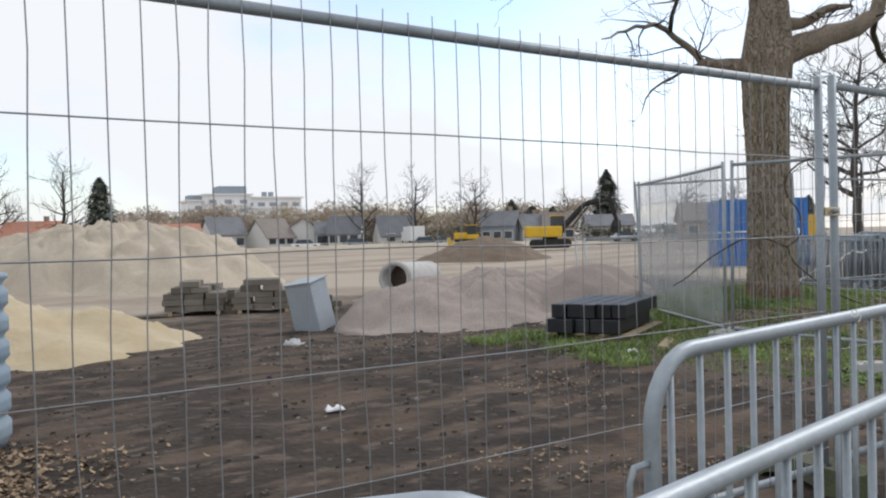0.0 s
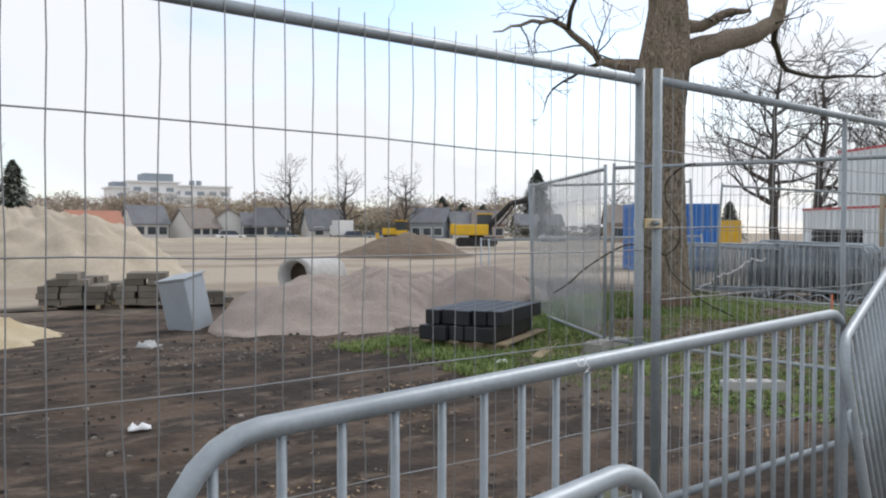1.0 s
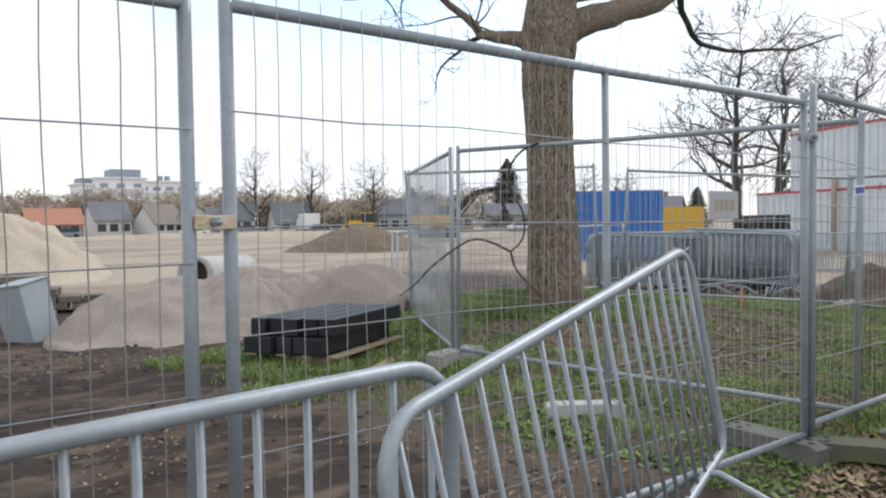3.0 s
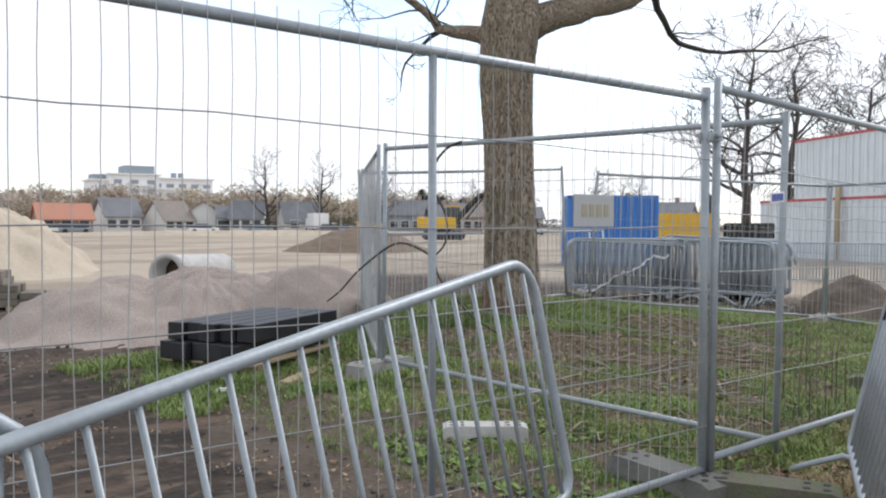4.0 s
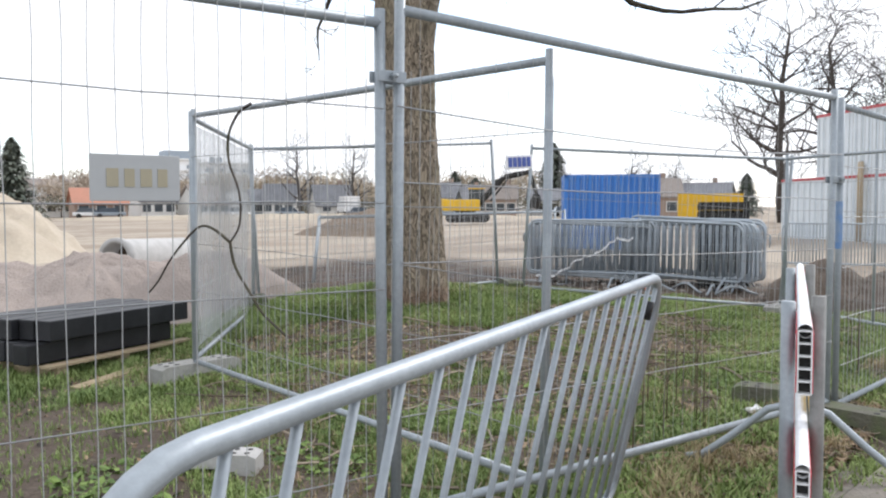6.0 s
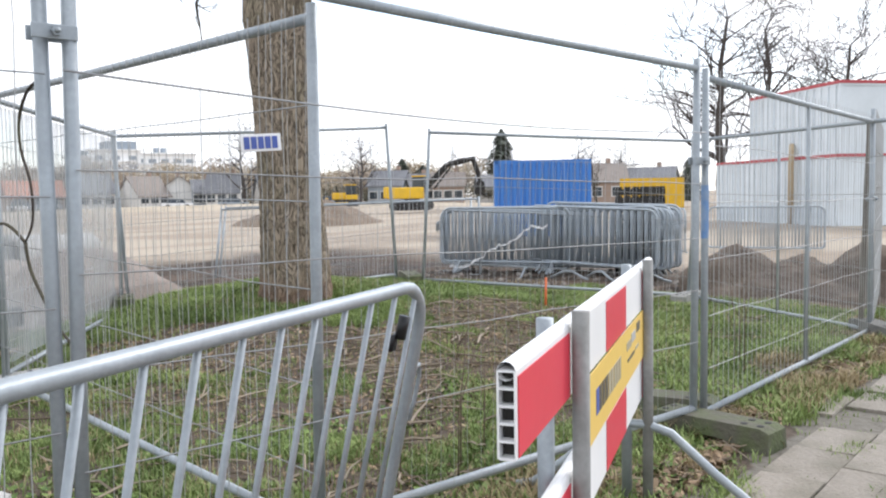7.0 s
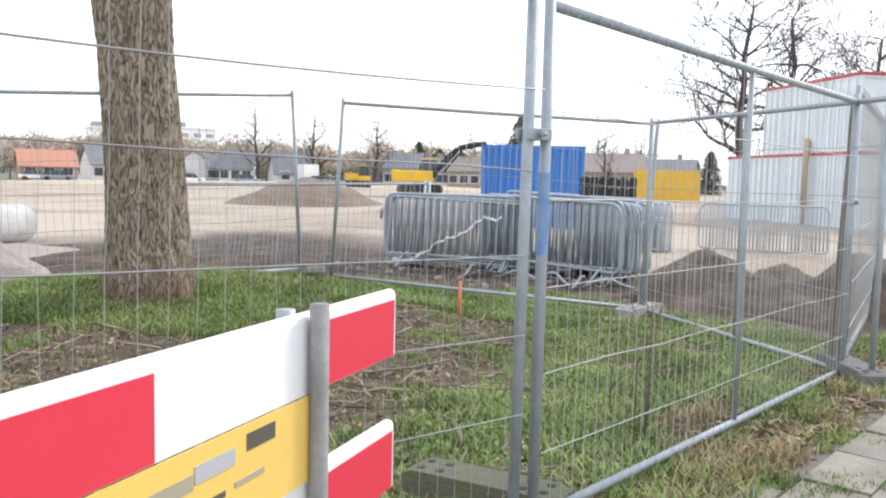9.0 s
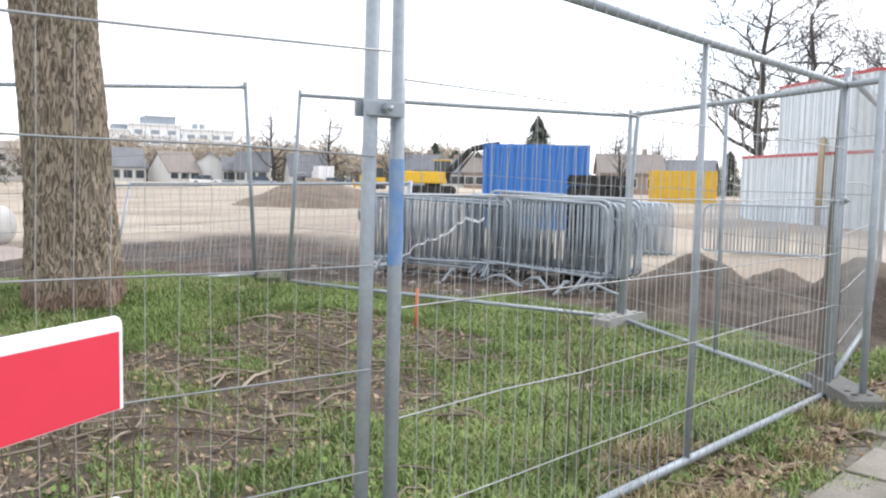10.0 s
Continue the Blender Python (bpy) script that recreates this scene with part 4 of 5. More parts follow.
slab_stack(5.6, 17.3, -25, (3, 3, 3, 2, 1), 1)
slab_stack(6.9, 16.65, -25, (3, 3, 3, 2, 2), 2)
slab_stack(6.3, 18.2, -35, (3, 3, 3, 1), 3)
slab_stack(7.9, 16.3, -20, (3, 2), 4)
single("plank_board", Geo().box((0, 0, 0.03), (1.5, 0.3, 0.04)), M["slab"], "long flat board lying beside the slabs", "board", pose(4.5, 17.4, -0.24, 0, 0, -15), bevel=0.005)

# ribbed tank at the edge of the site
tank = thing("ribbed_tank", "faded blue ribbed plastic tank beside the sand", "tank", pose(-0.17, 5.62, 0))
prof = []
for i in range(40):
    z = 1.15 * i / 39
    prof.append((z, 0.43 + 0.018 * (1 if (i // 2) % 3 else -0.6)))
g = Geo().tube([(0, 0, z) for z, _ in prof], [r for _, r in prof], 28)
part("shell", g, M["plastic_blue"], tank, smooth=True)
part("cap", Geo().tube([(0, 0, 1.15), (0, 0, 1.2)], 0.2, 20), M["plastic_blue"], tank, smooth=True)

# pallets stacked dark
ps = thing("pallet_stack", "tall stack of dark slatted pallets", "pallets", pose(18.05, 7.4, 0, 0, 0, 128) @ Matrix.Diagonal((.8, .8, 1, 1)))
for k in range(10):
    pl = part("pallet", Geo().box((0, -.5, 0.145 * k + 0.05), (1.0, 0.1, 0.10)).box((0, 0, 0.145 * k + 0.05), (1.0, 0.1, 0.10)).box((0, .5, 0.145 * k + 0.05), (1.0, 0.1, 0.10)), M["rubber"], ps)
    for q in range(6):
        part("slat", Geo().box((-.43 + .17 * q, 0, 0.145 * k + 0.115), (0.12, 1.1, 0.045)), M["rubber"], pl)

# survey pegs and litter
single("survey_peg", Geo().tube([(0, 0, 0), (0.01, 0, 0.38)], [0.015, 0.013], 8), M["orange"], "orange-topped survey peg in the grass", "peg", pose(13.4, 5.32, height(13.4, 5.3) - .03), smooth=True)
def scrap(name, label, mat, x, y, s, seed):
    r = random.Random(seed)
    g = Geo()
    for i in range(6):
        for j in range(6):
            g.v.append(((i / 5 - .5) * s, (j / 5 - .5) * s * .7, 0.02 + r.uniform(0, s * .3) * (1 if 0 < i < 5 and 0 < j < 5 else 0.2)))
    g.f = [(i * 6 + j, (i + 1) * 6 + j, (i + 1) * 6 + j + 1, i * 6 + j + 1) for i in range(5) for j in range(5)]
    ob = single(name, g, mat, label, "litter", pose(x, y, height(x, y), 0, 0, r.uniform(0, 180)), smooth=True)
    sol = ob.modifiers.new("thick", "SOLIDIFY")
    sol.thickness = 0.004


scrap("crumpled_paper", "crumpled white paper on the ground", M["white"], 6.31, 5.43, 0.16, 1)
scrap("crumpled_bag", "torn white plastic bag on the earth", M["white"], 2.4, 4.9, 0.15, 2)
scrap("crumpled_bag", "pale plastic cup crushed in the grass", M["white"], 10.25, 1.9, 0.14, 4)
scrap("crumpled_bag", "scrap of pale sheet on the earth", M["sign"], 4.0, 9.0, 0.3, 5)


# ---- bare trees ----
def branch(g, start, direction, length, radius, depth, r, droop=0.0, split=3, minr=0.006, sides=6):
    """A crooked tapering limb that forks into finer ones."""
    pts, rad = [Vector(start)], [radius]
    d = Vector(direction).normalized()
    steps = 5 if depth > 1 else 4
    for i in range(steps):
        d = (d + Vector((r.uniform(-.3, .3), r.uniform(-.3, .3), r.uniform(-.2, .28) - droop))).normalized()
        pts.append(pts[-1] + d * length / steps)
        rad.append(max(minr, radius * (1 - 0.62 * (i + 1) / steps)))
    g.tube(pts, rad, max(3, sides), caps=False)
    if depth <= 0:
        return
    for k in range(split):
        i = r.randrange(2, steps + 1)
        axis = Vector((r.uniform(-1, 1), r.uniform(-1, 1), r.uniform(-.35, .9))).normalized()
        nd = (d * 0.75 + axis * 0.85).normalized()
        branch(g, pts[i], nd, length * r.uniform(.55, .8), rad[i] * 0.62, depth - 1, r, droop, split, minr, sides - 1)


def bark_trunk(line, radii, n=132, rows=200):
    """A trunk with deep vertical bark ridges and a flared foot."""
    g = Geo()
    zs = [p[2] for p in line]
    for i in range(rows + 1):
        z = zs[0] + (zs[-1] - zs[0]) * i / rows
        k = max(j for j in range(len(zs)) if zs[j] <= z + 1e-9)
        k = min(k, len(zs) - 2)
        t = (z - zs[k]) / (zs[k + 1] - zs[k])
        cx = line[k][0] * (1 - t) + line[k + 1][0] * t
        cy = line[k][1] * (1 - t) + line[k + 1][1] * t
        rr = radii[k] * (1 - t) + radii[k + 1] * t
        for j in range(n):
            a = 2 * math.pi * j / n
            ca, sa = math.cos(a), math.sin(a)
            ridge = noise.noise((ca * 10, sa * 10, z * 2.8)) + 0.6 * noise.noise((ca * 19, sa * 19, z * 6 + 5))
            ridge = 1 - abs(ridge) * 3.2
            flare = 1 + 0.16 * math.exp(-(z - zs[0]) * 3.5) * (1 + 0.7 * math.sin(a * 5 + 1))
            q = rr * flare + 0.014 * ridge + 0.02 * math.exp(-(z - zs[0]) * 2.2) * noise.noise((ca * 4, sa * 4, z * 9))
            g.v.append((cx + q * ca, cy + q * sa, z))
    for i in range(rows):
        for j in range(n):
            a, c = i * n, (i + 1) * n
            g.f.append((a + j, a + (j + 1) % n, c + (j + 1) % n, c + j))
    return g


tree = thing("bare_tree", "large bare tree with furrowed bark standing in the grass", "tree", pose(0, 0, 0))
line = [(10.97, 6.73, 0.05), (10.97, 6.72, 0.5), (10.93, 6.71, 1.4), (10.85, 6.68, 2.4), (10.78, 6.65, 3.2), (10.85, 6.66, 3.9), (10.97, 6.69, 4.7), (11.02, 6.75, 5.6), (10.97, 6.79, 6.8)]
part("trunk", bark_trunk(line, [0.375, 0.36, 0.325, 0.305, 0.33, 0.37, 0.28, 0.24, 0.2]), M["bark"], tree, smooth=True)
# camera-facing plane of the crown: sideways axis and height
SIDE, FORE = Vector((0.80, -0.60, 0)), Vector((0.60, 0.80, 0))
HUB = Vector((10.94, 6.68, 0))


def limb(name, path, radii, seed, twigs=6, reach=0.9, droop=0.05):
    """A main limb through (sideways, forward, height) places, with fine twigs along it."""
    r = random.Random(seed)
    pts = [HUB + SIDE * a + FORE * b + Vector((0, 0, c)) for a, b, c in path]
    fine = []
    for i in range(len(pts) - 1):          # crooked in-between points
        fine.append((pts[i], radii[i]))
        mid = (pts[i] + pts[i + 1]) / 2 + Vector((r.uniform(-.03, .03), r.uniform(-.05, .05), r.uniform(-.04, .04)))
        fine.append((mid, (radii[i] + radii[i + 1]) / 2))
    fine.append((pts[-1], radii[-1]))
    g = Geo().tube([p for p, _ in fine], [q for _, q in fine], 9)
    ob = part(name, g, M["bark"] if radii[0] > 0.09 else M["twig"], tree, smooth=True)
    t = Geo()
    for k in range(twigs):
        i = r.randrange(max(1, len(fine) // 3), len(fine))
        d = Vector((r.uniform(-1, 1), r.uniform(-1, 1), r.uniform(-.7, .9)))
        branch(t, fine[i][0], d, reach * r.uniform(.5, 1.1), min(0.016, fine[i][1] * .6), 2, r, droop, 2, 0.0035, 5)
    if t.v:
        tagged(part("twig_spray", t, M["twig"], ob, smooth=True), kind="stuff")
    return ob


limb("limb", [(-0.10, 0, 3.58), (-0.42, .05, 3.84), (-0.75, .2, 3.90), (-0.95, .3, 3.96), (-1.15, .3, 4.20), (-1.5, .2, 4.45), (-1.75, 0, 4.50), (-2.1, -.4, 4.38), (-2.45, -.8, 4.20), (-2.75, -1.2, 4.02)],
     [0.14, 0.115, 0.08, 0.065, 0.055, 0.045, 0.035, 0.028, 0.018, 0.008], 11, 12, 0.9)
limb("limb", [(-0.92, .3, 3.93), (-1.1, 1.0, 3.93), (-1.25, 1.6, 3.88), (-1.4, 2.2, 3.72), (-1.42, 2.5, 3.48)], [0.035, 0.026, 0.02, 0.015, 0.007], 12, 5, 0.5)
limb("limb", [(-1.45, .2, 4.42), (-1.38, 0, 4.85), (-1.25, -.2, 5.3), (-1.4, -.4, 5.8)], [0.04, 0.03, 0.02, 0.01], 13, 9, 0.9)
limb("limb", [(0.15, 0, 3.92), (0.6, .2, 4.16), (1.1, .5, 4.36), (1.7, .8, 4.54), (2.12, 1.0, 4.80), (2.3, 1.1, 5.4)], [0.22, 0.195, 0.175, 0.15, 0.125, 0.09], 14, 5, 0.9)
limb("limb", [(0.12, .05, 4.38), (0.45, .1, 4.46), (0.75, .1, 4.56), (1.0, .1, 4.70), (1.30, .1, 4.72)], [0.12, 0.10, 0.08, 0.055, 0.03], 15, 6, 0.7)
limb("limb", [(2.15, 1.05, 4.85), (2.45, 1.8, 4.68), (2.9, 2.5, 4.45), (3.38, 2.96, 4.36), (3.9, 2.8, 4.24), (4.65, 2.45, 4.20), (5.4, 2.3, 4.42)], [0.06, 0.052, 0.046, 0.04, 0.03, 0.02, 0.008], 16, 14, 0.9, 0.12)
limb("limb", [(0.0, .2, 4.9), (-0.6, .6, 5.5), (-1.4, .8, 5.9), (-2.4, .8, 5.9), (-3.2, .8, 5.5)], [0.12, 0.09, 0.06, 0.04, 0.015], 17, 10, 1.1, 0.1)
limb("limb", [(0.1, .1, 5.4), (0.9, -.3, 6.2), (2.0, -.8, 6.6), (3.2, -1.2, 6.2), (4.0, -1.4, 5.2)], [0.13, 0.10, 0.07, 0.045, 0.015], 18, 10, 1.2, 0.12)
limb("limb", [(1.95, -.8, 5.4), (2.6, -1.2, 5.6), (3.3, -1.6, 5.3), (4.0, -1.9, 4.7), (4.6, -2.1, 4.1)], [0.09, 0.06, 0.04, 0.025, 0.008], 19, 9, 0.9, 0.14)


def bare_tree(x, y, tall, seed, label, mat="far_twig", depth=4, droop=0.0, spread=1.0, split=3):
    r = random.Random(seed)
    t = thing("bare_tree", label, "tree", pose(x, y, 0))
    g = Geo()
    pts = [Vector((0, 0, -.1))]
    rad = [tall * 0.027]
    for i in range(8):
        pts.append(pts[-1] + Vector((r.uniform(-.02, .02) * tall, r.uniform(-.02, .02) * tall, tall * 0.115)))
        rad.append(tall * 0.027 * (1 - 0.095 * (i + 1)))
    g.tube(pts, rad, 8)
    part("trunk", g, M[mat], t, smooth=True)
    c = Geo()
    for i in range(2, 9):
        for k in range(3):
            a = r.uniform(0, 6.28)
            branch(c, pts[i], (math.cos(a) * spread, math.sin(a) * spread, r.uniform(.2, .9)), tall * (0.36 - 0.022 * i), rad[i] * .55, depth - 1, r, droop, split, tall * 0.0015, 5)
    part("crown", c, M[mat], t, smooth=True)
    return t


def bearing(deg, dist, eye=(0.3, -0.74)):
    """A place at a bearing clockwise from +y."""
    return eye[0] + dist * math.sin(radians(deg)), eye[1] + dist * math.cos(radians(deg))


bare_tree(70.7, 37.0, 17.0, 21, "tall bare tree behind the site cabins", droop=0.03)
bare_tree(64.1, 30.1, 14.2, 22, "thin bare tree with drooping twigs", droop=0.16, spread=0.5)
bare_tree(84.0, 33.0, 15.5, 23, "bare tree beyond the cabins", depth=4)
bare_tree(57.0, 39.5, 4.8, 24, "pollarded bare tree beside the skip", "twig", 2, 0, 0.5, 2)
for brg, dist, tall, sd in ((29.9, 135, 12.0, 31), (33.5, 135, 11.2, 32), (37.4, 135, 10.8, 33), (10.5, 120, 12, 34), (7.0, 130, 12.5, 35), (44.0, 140, 8.0, 36), (51.5, 150, 10, 37), (54.5, 130, 8, 38)):
    bx, by = bearing(brg, dist)
    bare_tree(bx, by, tall, sd, "distant bare roadside tree", "far_twig", 3)


def crown_tree(x, y, tall, wide, seed, mat, label, category="tree", count=900, base=0.0, leaf=0.5, name="shrub"):
    """A loose crown of many small twig clumps over a short trunk, with an uneven outline."""
    r = random.Random(seed)
    t = thing(name, label, category, pose(x, y, 0))
    part("trunk", Geo().tube([(0, 0, -.1), (0.05, 0, tall * .3), (0, 0, tall * .65)], [tall * .03, tall * .022, tall * .01], 7), M["far_twig"], t, smooth=True)
    g = Geo()
    lumps = [(r.uniform(-.6, .6) * wide / 2, r.uniform(-.6, .6) * wide / 2, base + tall * r.uniform(.25, .78), r.uniform(.22, .4)) for _ in range(11)]
    for k in range(count):
        lx, ly, lz, lr = lumps[r.randrange(11)]
        a, b, q = r.uniform(0, 6.28), r.uniform(-1, 1), r.random() ** .4
        s = math.sqrt(1 - b * b)
        p = Vector((lx + math.cos(a) * s * q * lr * wide, ly + math.sin(a) * s * q * lr * wide, max(base + .1, min(tall, lz + b * q * lr * tall * .7))))
        d = Vector((r.uniform(-1, 1), r.uniform(-1, 1), r.uniform(-.3, 1.2))).normalized() * leaf * r.uniform(.6, 1.5)
        e = Vector((r.uniform(-1, 1), r.uniform(-1, 1), r.uniform(-1, 1))).normalized() * leaf * .22
        g.poly([p - d * .5 - e * .5, p + e * .6, p + d * .6, p - e * .4])
    part("crown", g, M[mat], t)
    return t


def conifer(x, y, tall, wide, seed, label="dark green conifer far across the site"):
    r = random.Random(seed)
    t = thing("conifer", label, "tree", pose(x, y, 0))
    part("trunk", Geo().tube([(0, 0, -.1), (0, 0, tall * .97)], [tall * .025, .03], 7), M["twig"], t, smooth=True)
    g = Geo()
    for k in range(4200):
        f = r.random()
        z = tall * (0.08 + 0.92 * f)
        a = r.uniform(0, 6.28)
        tier = 0.85 + 0.75 * noise.noise((math.cos(a) * 1.6 + seed, math.sin(a) * 1.6, z * 14 / tall))
        rad = wide / 2 * 1.1 * (1 - f) ** .62 * tier * r.uniform(.35, 1.1) + .1
        o = Vector((math.cos(a), math.sin(a), 0))
        p = o * rad + Vector((0, 0, z - rad * .25))
        d = o * tall * r.uniform(.02, .05) + Vector((0, 0, tall * r.uniform(-.03, .015)))
        s = Vector((-o.y, o.x, 0)) * tall * .022
        g.poly([p - d - s, p - d + s, p + d * .8 + s * .3, p + d * .8 - s * .3])
    part("foliage", g, M["conifer"], t)


conifer(119.8, 112.8, 13.3, 9.2, 1)
conifer(26.3, 113.6, 10.0, 6.8, 2)
conifer(*bearing(40.0, 150), 7.6, 5.5, 3)
conifer(*bearing(42.8, 150), 6.2, 5.0, 4)
conifer(*bearing(59.0, 120), 5.6, 4.2, 5)
conifer(*bearing(41.4, 148), 6.4, 7.0, 6)

# belt of brown and ochre shrubs and trees behind the houses, paled by painted haze
r = random.Random(5)
for k in range(34):
    brg = 14.0 + k * 0.9
    dist = 168 + r.uniform(-8, 14)
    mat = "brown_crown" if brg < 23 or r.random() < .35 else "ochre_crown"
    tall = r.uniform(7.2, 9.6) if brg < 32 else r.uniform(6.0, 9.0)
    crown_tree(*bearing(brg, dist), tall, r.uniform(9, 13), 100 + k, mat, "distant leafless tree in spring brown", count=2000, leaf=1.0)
for k in range(24):
    brg = 11 + k * 2.05 + r.uniform(-.6, .6)
    crown_tree(*bearing(brg, 146 + r.uniform(-3, 3)), r.uniform(2.2, 4.2), r.uniform(7, 11), 200 + k, "hedge", "distant dark garden hedge", "hedge", 500, leaf=0.8, name="hedge")
# horizon trees, their grey paled to stand in for haze
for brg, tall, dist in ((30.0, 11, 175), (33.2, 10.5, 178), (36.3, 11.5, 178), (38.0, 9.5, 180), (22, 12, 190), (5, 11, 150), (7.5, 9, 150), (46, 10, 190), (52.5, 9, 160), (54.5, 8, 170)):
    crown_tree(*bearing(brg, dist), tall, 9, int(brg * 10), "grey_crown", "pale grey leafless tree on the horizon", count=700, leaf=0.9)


# ---- houses far across the site ----
def house(brg, dist, wide, deep, eave, ridge, wall, roof, label, turn=0.0, gable=False, windows=3, chimney=True):
    x, y = bearing(brg, dist)
    h = thing("house", label, "house", pose(x, y, 0, 0, 0, -brg + turn + (90 if gable else 0)), "houses")
    hw, hd = wide / 2, deep / 2
    g = Geo()
    g.v = [(-hw, -hd, -.2), (hw, -hd, -.2), (hw, hd, -.2), (-hw, hd, -.2), (-hw, -hd, eave), (hw, -hd, eave), (hw, hd, eave), (-hw, hd, eave), (-hw, 0, ridge), (hw, 0, ridge)]
    g.f = [(0, 1, 5, 4), (2, 3, 7, 6), (1, 2, 6, 9, 5), (3, 0, 4, 8, 7)]
    part("wall", g, M[wall], h)
    o = 0.35
    k = (ridge - eave) / hd
    rf = Geo()
    for s in (-1, 1):
        a, b = (-hw - o, s * (hd + o), eave - o * k), (hw + o, s * (hd + o), eave - o * k)
        c, d = (hw + o, 0, ridge + .05), (-hw - o, 0, ridge + .05)
        up = Vector((0, 0, .18))
        rf.poly([a, b, c, d] if s < 0 else [b, a, d, c])
        rf.poly([Vector(a) + up, Vector(b) + up, Vector(c) + up, Vector(d) + up])
        rf.poly([a, b, Vector(b) + up, Vector(a) + up])
        rf.poly([a, d, Vector(d) + up, Vector(a) + up])
        rf.poly([b, c, Vector(c) + up, Vector(b) + up])
    rp = part("roof", rf, M[roof], h)
    if chimney:
        part("chimney", Geo().box((hw * .5, .3, ridge + .3), (.6, .6, 1.2)), M["brick"], rp)
    for i in range(windows):
        x0 = -hw + wide * (i + .5) / windows
        for zz in ([1.4] if eave < 4.2 else [1.4, 4.0]):
            wn_ = part("window", Geo().box((x0, -hd - .03, zz), (1.5, .1, 1.4)), M["plaster"], h)
            part("pane", Geo().box((x0, -hd - .09, zz), (1.25, .06, 1.15)), M["glass"], wn_)
    wn_ = part("window", Geo().box((hw + .03, 0, eave * .75), (.1, 1.4, 1.3)), M["plaster"], h)
    part("pane", Geo().box((hw + .09, 0, eave * .75), (.06, 1.15, 1.05)), M["glass"], wn_)
    return h


house(20.4, 140, 5.4, 6, 2.6, 5.2, "plaster", "roof_dark", "white house with a dark tiled roof", 20)
house(23.5, 140, 5.2, 6, 2.0, 4.8, "plaster", "roof_brown", "white house with a steep brown tiled roof", 35)
house(25.7, 142, 3.2, 5, 3.2, 4.9, "plaster", "roof_brown", "small white gabled house", 0, True, 2)
house(27.1, 140, 3.0, 5, 2.4, 4.2, "grey_wall", "roof_dark", "grey house with a dark roof", 10)
house(28.6, 138, 5.0, 5, 2.4, 5.0, "plaster", "roof_dark", "white house with a dark tiled roof", -10)
house(31.9, 136, 5.8, 6, 1.8, 4.8, "plaster", "roof_dark", "low white barn with a dark roof", 15, False, 2)
house(39.3, 140, 5.6, 6, 3.0, 5.2, "grey_wall", "roof_dark", "blue-grey house with a dark roof", -15)
house(41.2, 140, 4.0, 5, 2.6, 4.6, "plaster", "roof_dark", "white house with a dark roof", 20)
house(43.2, 140, 5.0, 5, 2.8, 4.8, "brick", "roof_brown", "brick house with a brown roof", 0)
house(17.3, 132, 7.0, 7, 2.0, 4.1, "brick", "roof_orange", "low house with an orange tiled roof", 10)
house(9.0, 130, 7.0, 7, 2.2, 4.7, "brick", "roof_orange", "low house with an orange tiled roof", -20)
house(14.0, 170, 9.0, 6, 5.4, 6.6, "plaster", "roof_brown", "white house behind the sand hill", 10)
house(53, 120, 8.0, 6, 2.8, 5.0, "brick", "roof_brown", "brick house behind the containers", 10)
house(56, 130, 9.0, 6, 2.8, 4.6, "grey_wall", "roof_dark", "grey house behind the containers", -10)
house(46.5, 150, 8.0, 6, 2.6, 4.4, "plaster", "roof_dark", "white house behind the digger", 10)


def flats(brg, dist):
    x, y = bearing(brg, dist)
    b = thing("apartment_building", "white stepped apartment block on the horizon", "building", pose(x, y, 0, 0, 0, -brg + 14) @ Matrix.Diagonal((1, 1, .88, 1)))
    for x0, wd, tall, dp in ((-6, 13, 16.5, 12), (7, 17, 15.6, 11), (-14, 6, 14.6, 10)):
        w_ = part("wall", Geo().box((x0, 0, tall / 2), (wd, dp, tall)), M["flats"], b)
        part("parapet", Geo().box((x0, 0, tall + .3), (wd + 1.2, dp + 1.2, .5)), M["flats"], w_)
        for f in range(5):
            zz = tall - 2.0 - f * 2.9
            if zz < 1:
                continue
            n_ = int(wd / 3.4)
            for i in range(n_):
                part("window", Geo().box((x0 - wd / 2 + wd * (i + .5) / n_, -dp / 2 - .05, zz), (2.0, .2, 1.2)), M["far_glass"], w_)
            part("balcony", Geo().box((x0, -dp / 2 - .5, zz - 1.1), (wd * .9, 1.0, .5)), M["flats"], w_)
    part("roof_house", Geo().box((-4, 1, 18.3), (8, 8, 2.8)), M["grey_wall"], b)
    part("roof_house", Geo().box((-14, 1, 15.8), (4, 6, 2.0)), M["grey_wall"], b)
    for k in (6, 8):
        part("vent", Geo().tube([(k, 0, 15), (k, 0, 18)], .8, 8), M["grey_wall"], b)


flats(22.0, 250)

